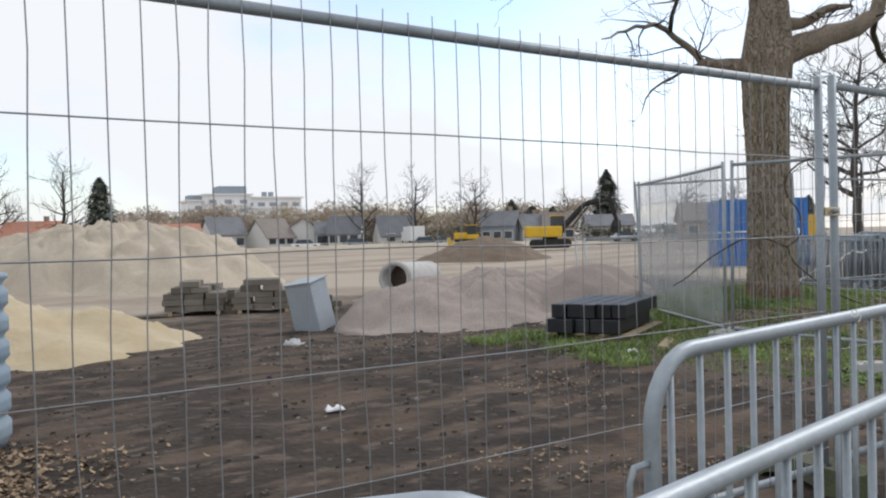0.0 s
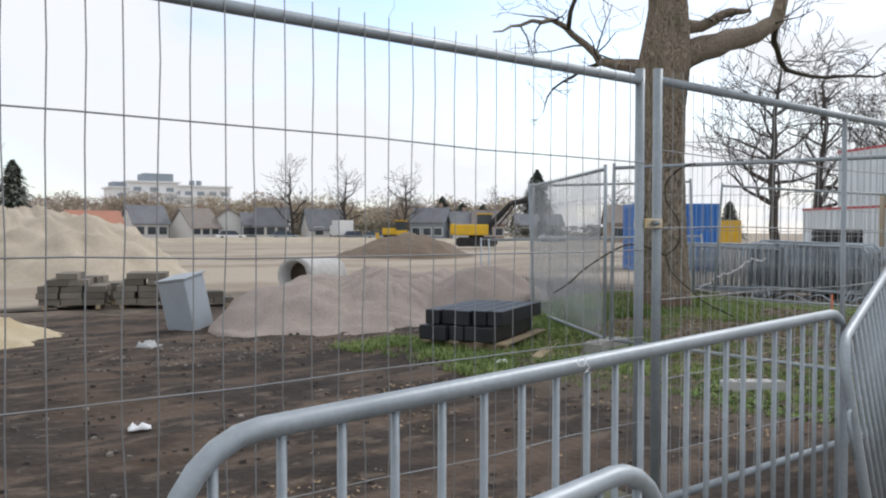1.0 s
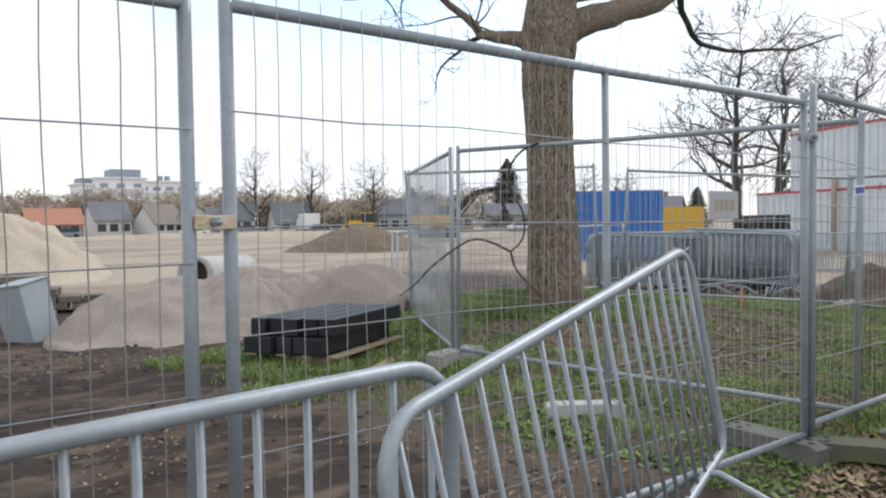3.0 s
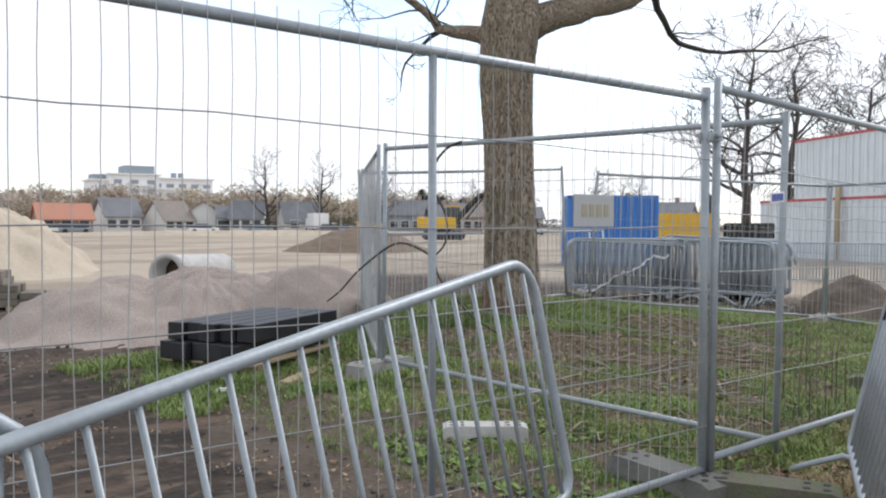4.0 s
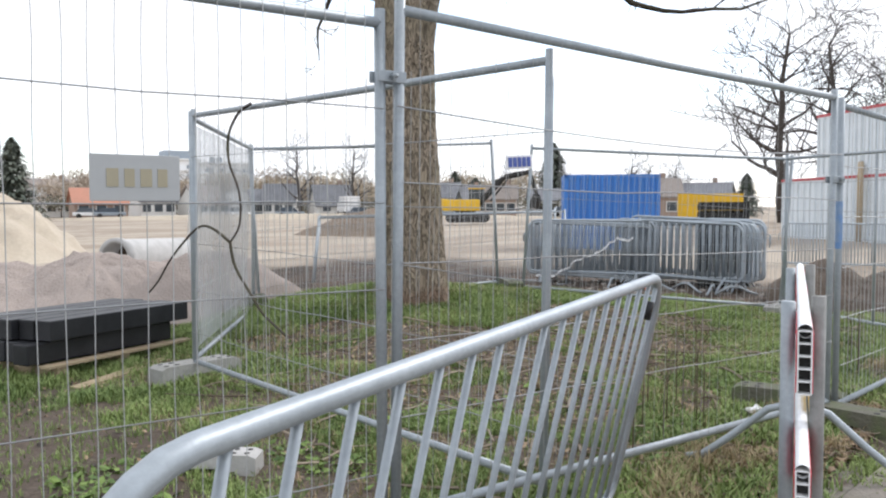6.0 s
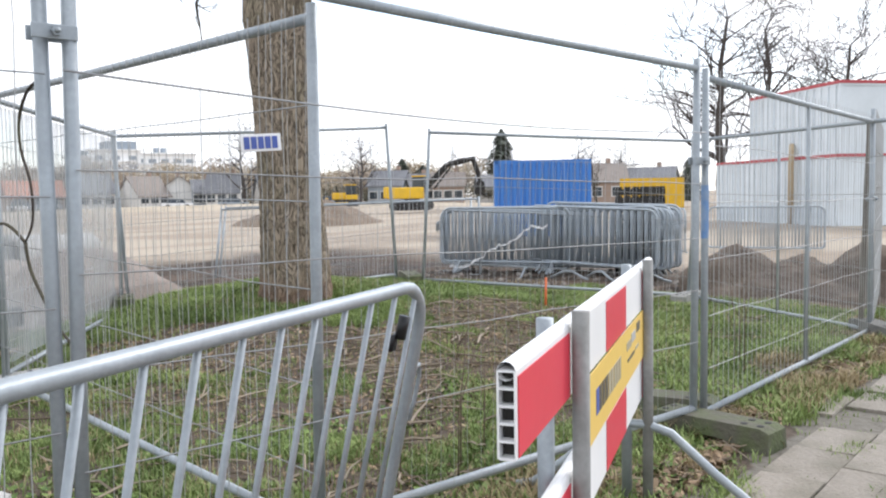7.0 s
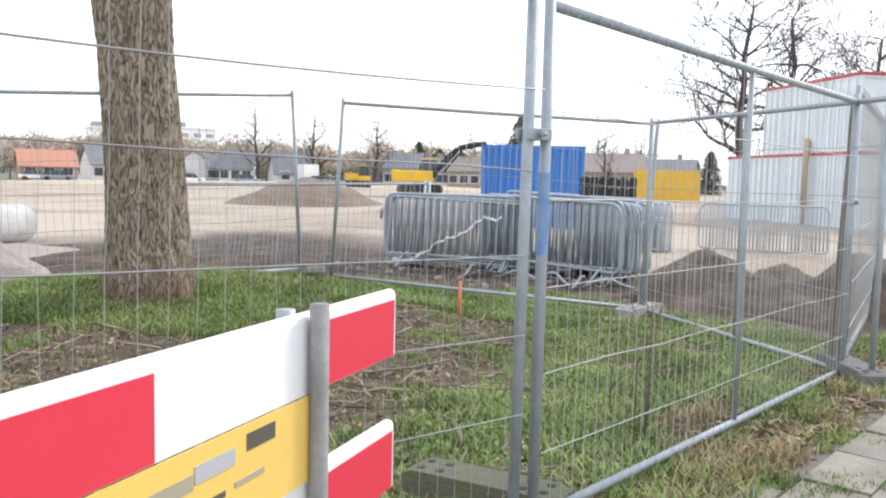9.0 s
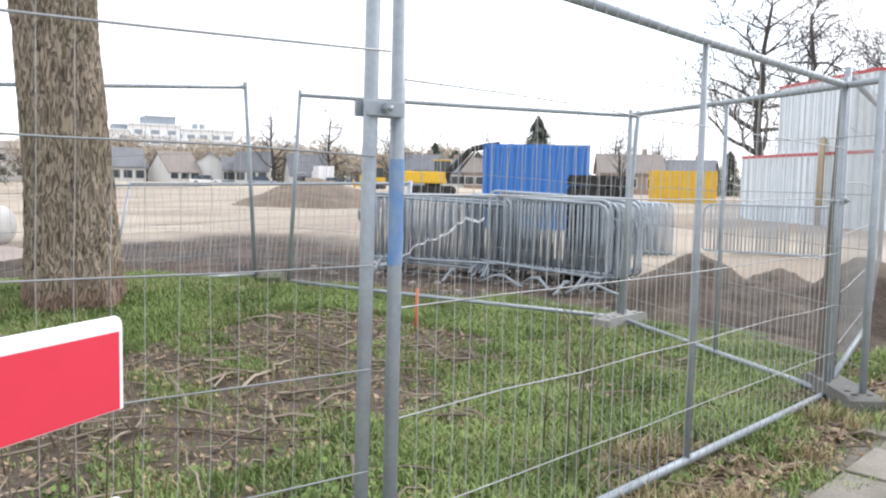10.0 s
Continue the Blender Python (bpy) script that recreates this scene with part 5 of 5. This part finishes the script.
# lorry box and low sheds in front of the houses
tr = thing("lorry", "white box lorry parked before the houses", "lorry", pose(*bearing(33.2, 128), 0, 0, 0, -20))
part("cargo_box", Geo().box((0, 0, 1.9), (2.2, 5, 2.3)), M["white"], tr, bevel=0.05)
part("cab", Geo().box((0, 3.4, 1.3), (2.1, 1.7, 2.0)), M["white"], tr, bevel=0.1)
for s in (-1, 1):
    for yy in (-1.6, 3.2):
        part("wheel", Geo().tube([(s * 1.0 - .12, yy, .45), (s * 1.0 + .12, yy, .45)], .45, 12), M["rubber"], tr)
for k, (brg, c) in enumerate(((16.9, "white"), (18.1, "grey_wall"), (25.8, "white"), (29.3, "grey_wall"), (34.0, "roof_dark"), (47.6, "white"), (35.5, "grey_wall"))):
    car = thing("parked_car", "parked car along the far street", "car", pose(*bearing(brg, 126), 0, 0, 0, -brg + 3 * k), "parked cars")
    g = Geo()
    g.v = [(-2.1, -.85, .35), (2.1, -.85, .35), (2.1, .85, .35), (-2.1, .85, .35), (-2.1, -.85, .85), (2.1, -.85, .8), (2.1, .85, .8), (-2.1, .85, .85)]
    g.f = [(3, 2, 1, 0), (4, 5, 6, 7), (0, 1, 5, 4), (1, 2, 6, 5), (2, 3, 7, 6), (3, 0, 4, 7)]
    part("body", g, M[c], car, bevel=0.1)
    g = Geo()
    g.v = [(-1.7, -.8, .82), (1.2, -.8, .82), (1.2, .8, .82), (-1.7, .8, .82), (-1.2, -.65, 1.42), (.6, -.65, 1.42), (.6, .65, 1.42), (-1.2, .65, 1.42)]
    g.f = [(4, 5, 6, 7), (0, 1, 5, 4), (1, 2, 6, 5), (2, 3, 7, 6), (3, 0, 4, 7)]
    part("cabin", g, M["glass"], car)
    for xx in (-1.3, 1.3):
        for s in (-1, 1):
            part("wheel", Geo().tube([(xx, s * .8 - .1, .33), (xx, s * .8 + .1, .33)], .33, 12), M["rubber"], car)


# ---- machines ----
def excavator(x, y, turn):
    e = thing("excavator", "yellow tracked excavator with a dark folded arm", "excavator", pose(x, y, 0, 0, 0, turn))
    for s in (-1, 1):
        pts = []
        for k in range(24):
            a = 2 * math.pi * k / 24
            pts.append((1.5 * (1 if math.cos(a) > 0 else -1) + .42 * math.cos(a), s * 1.05, .45 + .42 * math.sin(a)))
        g = Geo()
        for p in pts:
            g.v += [(p[0], p[1] - .28, p[2]), (p[0], p[1] + .28, p[2])]
        g.f = [(2 * i, 2 * i + 1, (2 * i + 3) % 48, (2 * i + 2) % 48) for i in range(24)] + [tuple(range(0, 48, 2)), tuple(range(47, 0, -2))]
        part("track", g, M["rubber"], e)
    part("turntable", Geo().tube([(0, 0, .8), (0, 0, 1.05)], .7, 16), M["rubber"], e)
    part("body", Geo().box((-.5, 0, 1.55), (3.2, 2.5, 1.0)), M["yellow"], e, bevel=0.12)
    part("counterweight", Geo().box((-2.1, 0, 1.6), (.6, 2.4, 1.0)), M["yellow"], e, bevel=0.15)
    cb_ = part("cab", Geo().box((.75, .75, 2.2), (1.4, 1.0, 1.6)), M["glass"], e, "dark glazed cab", bevel=0.08)
    part("cab_roof", Geo().box((.75, .75, 3.04), (1.5, 1.1, .1)), M["yellow"], cb_)
    def beam(name, a, b, w0, w1):
        a, b = Vector(a), Vector(b)
        part(name, Geo().tube([a, a * .5 + b * .5, b], [w0, max(w0, w1) * 1.1, w1], 6), M["rubber"], e)
    beam("boom", (1.0, -.2, 1.7), (3.2, -.2, 4.0), .28, .26)
    beam("boom", (3.2, -.2, 4.0), (5.6, -.2, 4.5), .26, .2)
    beam("arm", (5.4, -.2, 4.6), (6.1, -.2, 2.4), .22, .16)
    beam("bucket", (6.1, -.2, 2.5), (5.9, -.2, 1.3), .35, .5)
    beam("cylinder", (2.0, -.2, 1.9), (3.5, -.2, 3.8), .08, .08)
    return e


excavator(52.5, 56.5, -42)


def dozer(x, y, turn):
    d = thing("bulldozer", "yellow bulldozer with a front blade on the sand", "bulldozer", pose(x, y, 0, 0, 0, turn))
    for s in (-1, 1):
        part("track", Geo().box((0, s * .95, .5), (3.2, .55, .9)), M["rubber"], d, bevel=0.2)
    part("hood", Geo().box((.9, 0, 1.4), (1.8, 1.1, .9)), M["yellow"], d, bevel=0.08)
    part("body", Geo().box((-.7, 0, 1.2), (1.6, 1.9, .7)), M["yellow"], d, bevel=0.08)
    cb_ = part("cab", Geo().box((-.6, 0, 2.15), (1.3, 1.4, 1.3)), M["glass"], d, "dark glazed cab", bevel=0.05)
    part("cab_roof", Geo().box((-.6, 0, 2.85), (1.6, 1.7, .12)), M["yellow"], cb_)
    part("blade", Geo().box((2.5, 0, .65), (.2, 3.2, 1.1), Matrix.Rotation(.15, 3, "Y")), M["yellow"], d, bevel=0.04)
    for s in (-1, 1):
        part("push_arm", Geo().tube([(-.2, s * 1.3, .5), (2.45, s * 1.3, .45)], .1, 8), M["yellow"], d)
    part("exhaust", Geo().tube([(1.2, .2, 1.8), (1.2, .2, 2.7)], .07, 8), M["rubber"], d)


dozer(69.0, 91.0, 150)


# ---- containers ----
def ribbed_box(name, label, category, m, length, deep, tall, mat, ribs, trim=None):
    """A steel box with pressed vertical ribs, corner posts and rails."""
    c = thing(name, label, category, m)
    part("body", Geo().box((length / 2, deep / 2, tall / 2), (length - .06, deep - .06, tall - .06)), M[mat], c)
    for i in range(ribs):
        xx = .12 + (length - .24) * (i + .5) / ribs
        for yy in (0.012, deep - 0.012):
            part("rib", Geo().box((xx, yy, tall / 2), ((length - .24) / ribs * .5, .05, tall - .2)), M[mat], c, bevel=0.012)
    er = max(4, int(ribs * deep / length))
    for i in range(er):
        yy = .12 + (deep - .24) * (i + .5) / er
        part("rib", Geo().box((0.012, yy, tall / 2), (.05, (deep - .24) / er * .5, tall - .2)), M[mat], c, bevel=0.012)
    for xx in (.05, length - .05):
        for yy in (.05, deep - .05):
            part("corner_post", Geo().box((xx, yy, tall / 2), (.12, .12, tall)), M[mat], c)
    for zz in (.06, tall - .06):
        for yy in (.045, deep - .045):
            part("side_rail", Geo().box((length / 2, yy, zz), (length, .11, .12)), M[trim or mat], c)
        for xx in (.04, length - .04):
            part("end_rail", Geo().box((xx, deep / 2, zz), (.11, deep, .12)), M[trim or mat], c)
    return c


ribbed_box("shipping_container", "blue ribbed steel container standing on the site", "container", axes((24.8, 17.75, 0), (.724, -.69, 0), (0, 0, 1)), 3.0, 2.44, 2.40, "blue", 14)
ribbed_box("waste_skip", "yellow ribbed steel skip", "skip", axes((61.0, 40.4, 0), (2.9, -4.0, 0), (0, 0, 1)), 4.95, 2.2, 2.4, "yellow", 9)

# stacked site cabins with red trim
K, U, V = Vector((36.0, 12.0, 0)), Vector((0.49, 0.872, 0)), Vector((0.872, -0.49, 0))


def long_cabin(o, length, deep, z, label):
    m = axes(K + U * (o + length) + Vector((0, 0, z)), -U, (0, 0, 1))
    c = ribbed_box("site_cabin", label, "cabin", m, length, deep, 2.50, "cabin", int(length / .42))
    part("roof_trim", Geo().box((length / 2, deep / 2, 2.50), (length + .06, deep + .06, .11)), M["cabin_red"], c)
    return c


long_cabin(0, 8.2, 6.0, 0, "white ribbed site cabin with red trim")
long_cabin(0, 5.6, 6.0, 2.555, "white ribbed site cabin stacked on another")
pl = K + U * 2.4 - V * 0.25
single("drain_pole", Geo().tube([(0, 0, 0), (0, 0, 2.2), (.05, 0, 2.75), (.25, .1, 3.0)], 0.11, 10), M["wood"], "tan pole leaning against the cabin wall", "pole", pose(pl.x, pl.y, 0), smooth=True)


# ---- hanging cable and dead branch on the pen's side panel ----
cable = thing("dead_branch", "dead forked branch leaning on the mesh panel", "branch", pose(0, 0, 0))
qa, va = Vector((*P["Q"], 0)), Vector((*P["V"], 0))


def on_side(s, z, off=-0.06):
    p = qa.lerp(va, s)
    return (p.x + off, p.y, z)


# along the panel and up
STEMS = (((0.29, 2.06), (0.24, 2.01), (0.2, 1.87), (0.2, 1.69), (0.24, 1.47), (0.24, 1.25), (0.2, 1.12)),
         ((0.2, 1.12), (0.14, 1.2), (0.08, 1.23), (0.02, 1.16), (-0.08, 0.96), (-0.15, 0.77), (-0.21, 0.65)),
         ((0.2, 1.12), (0.22, 0.95), (0.29, 0.75), (0.33, 0.65), (0.41, 0.54)))


def smooth_line(pts, parts=4):
    """A rounded line through the places given."""
    p = [Vector(pts[0])] + [Vector(q) for q in pts] + [Vector(pts[-1])]
    out_ = []
    for i in range(1, len(p) - 2):
        for k in range(parts):
            t = k / parts
            out_.append(0.5 * (2 * p[i] + (p[i + 1] - p[i - 1]) * t + (2 * p[i - 1] - 5 * p[i] + 4 * p[i + 1] - p[i + 2]) * t * t + (3 * p[i] - p[i - 1] - 3 * p[i + 1] + p[i + 2]) * t ** 3))
    return out_ + [p[-1]]


for line in STEMS:
    path = smooth_line([on_side(*q) for q in line])
    part("stem", Geo().tube(path, [.011 - .004 * k / len(path) for k in range(len(path))], 6), M["twig"], cable, smooth=True)

# sagging wire along the front of the pen
for z0, z1 in ((1.735, 1.685),):
    pts = []
    for i in range(13):
        s = i / 12
        pts.append((7.06 + 3.4 * s, 1.38 + 0.07 * s, z0 + (z1 - z0) * s - 0.05 * math.sin(math.pi * s)))
    single("tension_wire", Geo().tube(pts, 0.0035, 5), M["wire"], "thin sagging wire strung along the fence", "wire", smooth=True)


# ---- growth, leaves and sticks ----
def blades(name, label, count, area, fn, mat, lo, hi, seed, width=0.004):
    r = random.Random(seed)
    g = Geo()
    x0, x1, y0, y1 = area
    made = tries = 0
    while made < count and tries < count * 30:
        tries += 1
        cx, cy = r.uniform(x0, x1), r.uniform(y0, y1)
        k = fn(cx, cy)
        if r.random() > k:
            continue
        hh = r.uniform(lo, hi) * (0.6 + 0.4 * k)
        zz = height(cx, cy)
        for _ in range(5):
            a = r.uniform(0, 6.28)
            px, py = cx + r.gauss(0, .025), cy + r.gauss(0, .025)
            dx, dy = math.cos(a), math.sin(a)
            l = hh * r.uniform(.2, .9)
            w = width * r.uniform(.7, 1.5)
            hz = hh * r.uniform(.55, 1.0)
            b0, b1 = (px - dy * w, py + dx * w, zz - .01), (px + dy * w, py - dx * w, zz - .01)
            m0, m1 = (px + dx * l * .35 - dy * w * .8, py + dy * l * .35 + dx * w * .8, zz + hz * .65), (px + dx * l * .35 + dy * w * .8, py + dy * l * .35 - dx * w * .8, zz + hz * .65)
            tip = (px + dx * l, py + dy * l, zz + hz)
            q = len(g.v)
            g.v += [b0, b1, m1, m0, tip]
            g.f += [(q, q + 1, q + 2, q + 3), (q + 3, q + 2, q + 4)]
        made += 1
    return single(name, g, mat, label, "grass", kind="stuff")


blades("grass", "short green grass round the tree", 66000, (6.0, 15.6, 1.2, 8.6), pen_grass, M["grass"], 0.025, 0.09, 1, 0.003)
blades("dry_grass", "dead straw-coloured grass among the green", 5000, (7.0, 15.6, 1.3, 7.6), lambda x, y: .25 + .5 * pen_grass(x, y) if noise.noise((x * 1.2, y * 1.2, 41)) > -.1 else .08, M["dry_grass"], 0.04, 0.12, 11, 0.0024)
blades("dry_grass", "matted straw tufts along the walkway edge", 1500, (7.4, 16.5, 0.5, 2.4),
       lambda x, y: (0.9 if noise.noise((x * 1.4, y * 1.9, 27)) > .12 else .03) if walk_edge(x) - .06 < y < walk_edge(x) + .7 else 0.0, M["dry_grass"], 0.05, 0.16, 13, 0.003)
blades("grass", "thin grass beside the beams", 3500, (5.6, 8.5, 4.8, 7.6), lambda x, y: 0.8 if noise.noise((x, y, 3)) > -.1 else .1, M["grass"], 0.04, 0.12, 2)


blades("grass", "ragged grass along the walkway edge", 3200, (7.6, 18.0, 0.3, 2.6),
       lambda x, y: (0.9 if noise.noise((x * 1.1, y * 1.6, 7)) > .0 else .08) if walk_edge(x) - .12 < y < walk_edge(x) + 1.0 else 0.0, M["grass"], 0.04, 0.13, 3)


blades("grass", "tufts of grass in the joints of the paving", 1500, (7.5, 16.0, -0.6, 2.2),
       lambda x, y: (0.7 if noise.noise((x * 1.6, y * 2.2, 17)) > .22 else .02) if walk_edge(x) - .9 < y < walk_edge(x) else 0.0, M["grass"], 0.02, 0.07, 4, 0.003)


def leaves(name, label, count, area, fn, mat, size, seed, category="leaves"):
    r = random.Random(seed)
    g = Geo()
    x0, x1, y0, y1 = area
    made = tries = 0
    while made < count and tries < count * 30:
        tries += 1
        cx, cy = r.uniform(x0, x1), r.uniform(y0, y1)
        if r.random() > fn(cx, cy):
            continue
        s = size * r.uniform(.5, 1.4)
        rot = Euler((r.uniform(-.6, .6), r.uniform(-.6, .6), r.uniform(0, 6.28))).to_matrix()
        c = Vector((cx, cy, height(cx, cy) + s * .35 * r.random() + .006))
        pts = [c + rot @ Vector(p) * s for p in ((-.5, 0, .12), (-.15, -.28, -.03), (.3, -.2, .04), (.55, 0, .18), (.3, .2, .0), (-.15, .28, .06))]
        q = len(g.v)
        g.v += [tuple(p) for p in pts]
        g.f += [(q, q + 1, q + 2, q + 5), (q + 2, q + 3, q + 4, q + 5)]
        made += 1
    return single(name, g, mat, label, category, kind="stuff")


edge_litter = lambda x, y: (1.0 if noise.noise((x * 1.3, y * 1.3, 2)) > -.15 else .2) if walk_edge(x) + .02 + .12 * noise.noise((x * 2.3, 4, 1)) < y < walk_edge(x) + 0.75 else 0.0
leaves("leaf_litter", "dry brown leaves along the fence line", 8500, (6.2, 17.0, 0.4, 2.6), edge_litter, M["leaf"], 0.055, 4)
leaves("leaf_litter", "dry leaves on the trodden soil in the pen", 8000, (6.5, 15.5, 1.3, 6.5), lambda x, y: 1.05 - pen_grass(x, y) if x > 8.5 else .25, M["leaf"], 0.036, 5)
leaves("weeds", "low leafy weeds in the pen and along the fence", 4200, (6.2, 13.0, 0.9, 3.4), lambda x, y: (.8 if noise.noise((x * .9, y * 1.1, 12)) > .05 else .05) if y > walk_edge(x) else 0, M["weed"], 0.05, 6, "weeds")
leaves("leaf_litter", "scattered orange-brown leaves on the bare earth", 900, (2.2, 6.6, 1.9, 5.2), lambda x, y: .9 if noise.noise((x * .8, y * .9, 52)) > .18 else .03, M["leaf"], 0.03, 14)
leaves("leaf_litter", "heap of orange-brown leaves beside the tank", 2600, (-1.6, 1.2, 3.2, 5.9), lambda x, y: math.exp(-2.2 * (((x + .2) / .8) ** 2 + ((y - 4.6) / .8) ** 2)) * (1 if noise.noise((x * 2, y * 2, 1)) > -.1 else .3), M["leaf"], 0.045, 8)


def sticks(name, label, count, area, fn, seed, lo=.12, hi=.6, rad=.006):
    r = random.Random(seed)
    g = Geo()
    x0, x1, y0, y1 = area
    made = tries = 0
    while made < count and tries < count * 30:
        tries += 1
        cx, cy = r.uniform(x0, x1), r.uniform(y0, y1)
        if r.random() > fn(cx, cy):
            continue
        a, l = r.uniform(0, 3.14), r.uniform(lo, hi)
        pts = []
        for i in range(4):
            t = (i / 3 - .5) * l
            px, py = cx + math.cos(a) * t + r.uniform(-.02, .02), cy + math.sin(a) * t + r.uniform(-.02, .02)
            pts.append((px, py, height(px, py) + .012 + r.uniform(0, .04)))
        q = rad * r.uniform(.5, 1.5)
        g.tube(pts, [q, q, q * .8, q * .4], 4, caps=False)
        made += 1
    return single(name, g, M["stick"], label, "sticks", kind="stuff")


sticks("fallen_sticks", "dead sticks strewn over the pen", 430, (7.5, 14.5, 1.6, 6.0), lambda x, y: 1.05 - pen_grass(x, y), 9)
sticks("fallen_sticks", "long dead sticks on the trodden soil", 48, (9.5, 13.2, 2.6, 5.4), lambda x, y: 1.05 - pen_grass(x, y), 12, .3, .8, .008)
sticks("fallen_sticks", "dead stalks along the walkway edge", 420, (7.0, 16.0, 0.5, 2.4), edge_litter, 10, .06, .35, .004)

# upright bare saplings in the pen
r = random.Random(15)
for x, y, tall in ((8.85, 1.75, .75), (9.0, 1.9, .8), (9.15, 1.78, .62), (8.7, 2.0, .6), (11.9, 2.1, .85), (12.15, 2.2, .7), (12.0, 2.35, .6), (9.3, 2.05, .5), (9.63, 1.85, .7), (9.7, 1.95, .85), (9.78, 2.02, .75), (9.9, 2.2, .9), (10.03, 2.35, .8), (9.85, 2.45, .6), (9.6, 2.1, .65), (11.83, 1.98, .9), (11.9, 2.02, .8)):
    s = thing("sapling", "thin bare sapling stalk in the grass", "sapling", pose(x, y, height(x, y) - .02), "saplings")
    part("stem", Geo().tube([(0, 0, 0), (.02, .01, tall * .5), (r.uniform(-.08, .08), r.uniform(-.08, .08), tall)], [.0042, .0035, .0015], 5), M["sapling"], s, smooth=True)
    for k in range(5):
        z = tall * r.uniform(.3, .9)
        a = r.uniform(0, 6.28)
        part("side_shoot", Geo().tube([(.01, .01, z), (.08 * math.cos(a), .08 * math.sin(a), z + .12)], [.0022, .001], 4), M["sapling"], s, smooth=True)


def stones(name, label, count, area, lo, hi, seed, fn=lambda x, y: 1.0, mat="stone"):
    r = random.Random(seed)
    g = Geo()
    x0, x1, y0, y1 = area
    made = tries = 0
    while made < count and tries < 30 * count:
        tries += 1
        x, y = r.uniform(x0, x1), r.uniform(y0, y1)
        if r.random() > fn(x, y):
            continue
        s = lo + (hi - lo) * r.random() ** 3
        z = height(x, y)
        k = len(g.v)
        for i in range(5):
            a = 6.283 * i / 5
            g.v.append((x + s * math.cos(a) * r.uniform(.7, 1.2), y + s * math.sin(a) * r.uniform(.7, 1.2), z - .01))
        for i in range(5):
            a = 6.283 * i / 5 + .3
            g.v.append((x + s * .6 * math.cos(a), y + s * .6 * math.sin(a), z + s * r.uniform(.35, .7)))
        g.f += [(k + i, k + (i + 1) % 5, k + 5 + (i + 1) % 5, k + 5 + i) for i in range(5)] + [tuple(k + 5 + i for i in range(5))]
        made += 1
    return single(name, g, M[mat], label, "stones", kind="stuff")


stones("clods", "clods of dark earth on the site", 2600, (-2.5, 9.0, 1.8, 12.0), .006, .038, 20, lambda x, y: .9 if x < 6.5 else .2, "clod")
stones("rubble", "pale stones and rubble on the earth", 450, (-2, 8.0, 1.9, 11.0), .006, .035, 21, lambda x, y: .8 if noise.noise((x * .7, y * .9, 31)) > .05 else .12)
stones("rubble", "pale gravel spilled before the heap", 900, (3.4, 8.5, 7.2, 9.6), .006, .035, 22, lambda x, y: .8 if noise.noise((x * .9, y * 1.3, 3)) > -.05 else .1)
stones("rubble", "scattered debris under the stored barriers", 500, (14.5, 19.0, 5.3, 10.5), .02, .08, 23)

# ---- walkway: concrete slabs, nearest ones single ----
tiles = thing("pavement", "worn grey concrete paving slabs with grassy joints", "pavement", None, kind="structure")
ts = [Geo().box((0, 0, 0), (0.492, 0.292, 0.05)).mesh("paving_slab", M["paver"], False, 0.006) for _ in range(1)]
uu, vv = Vector((1, 0.165, 0)).normalized(), Vector((-0.165, 1, 0)).normalized()
far = Geo()
r = random.Random(33)
single_count = 0
for j in range(0, 19):
    for i in range(-44, 30):
        o = Vector((9.0, 0.86, 0)) + uu * (i * 0.5 + (0.25 if j % 2 else 0)) - vv * (j * 0.3)
        if (j == 0 and r.random() < .45) or (j == 1 and r.random() < .15):
            continue
        z = r.uniform(-.012, .006) + 0.002
        m = pose(o.x, o.y, z, r.uniform(-1.3, 1.3), r.uniform(-1.3, 1.3), math.degrees(math.atan2(uu.y, uu.x)) + r.uniform(-.7, .7))
        if -3 <= i <= 17 and j < 14 and single_count < 300:
            part("paving_slab", ts[0], None, tiles, m=m)
            single_count += 1
        else:
            far.box((o.x, o.y, z), (.492, .292, .05), m.to_3x3())
ft = part("outer_slabs", far, M["paver"], tiles)
tagged(ft, kind="stuff")
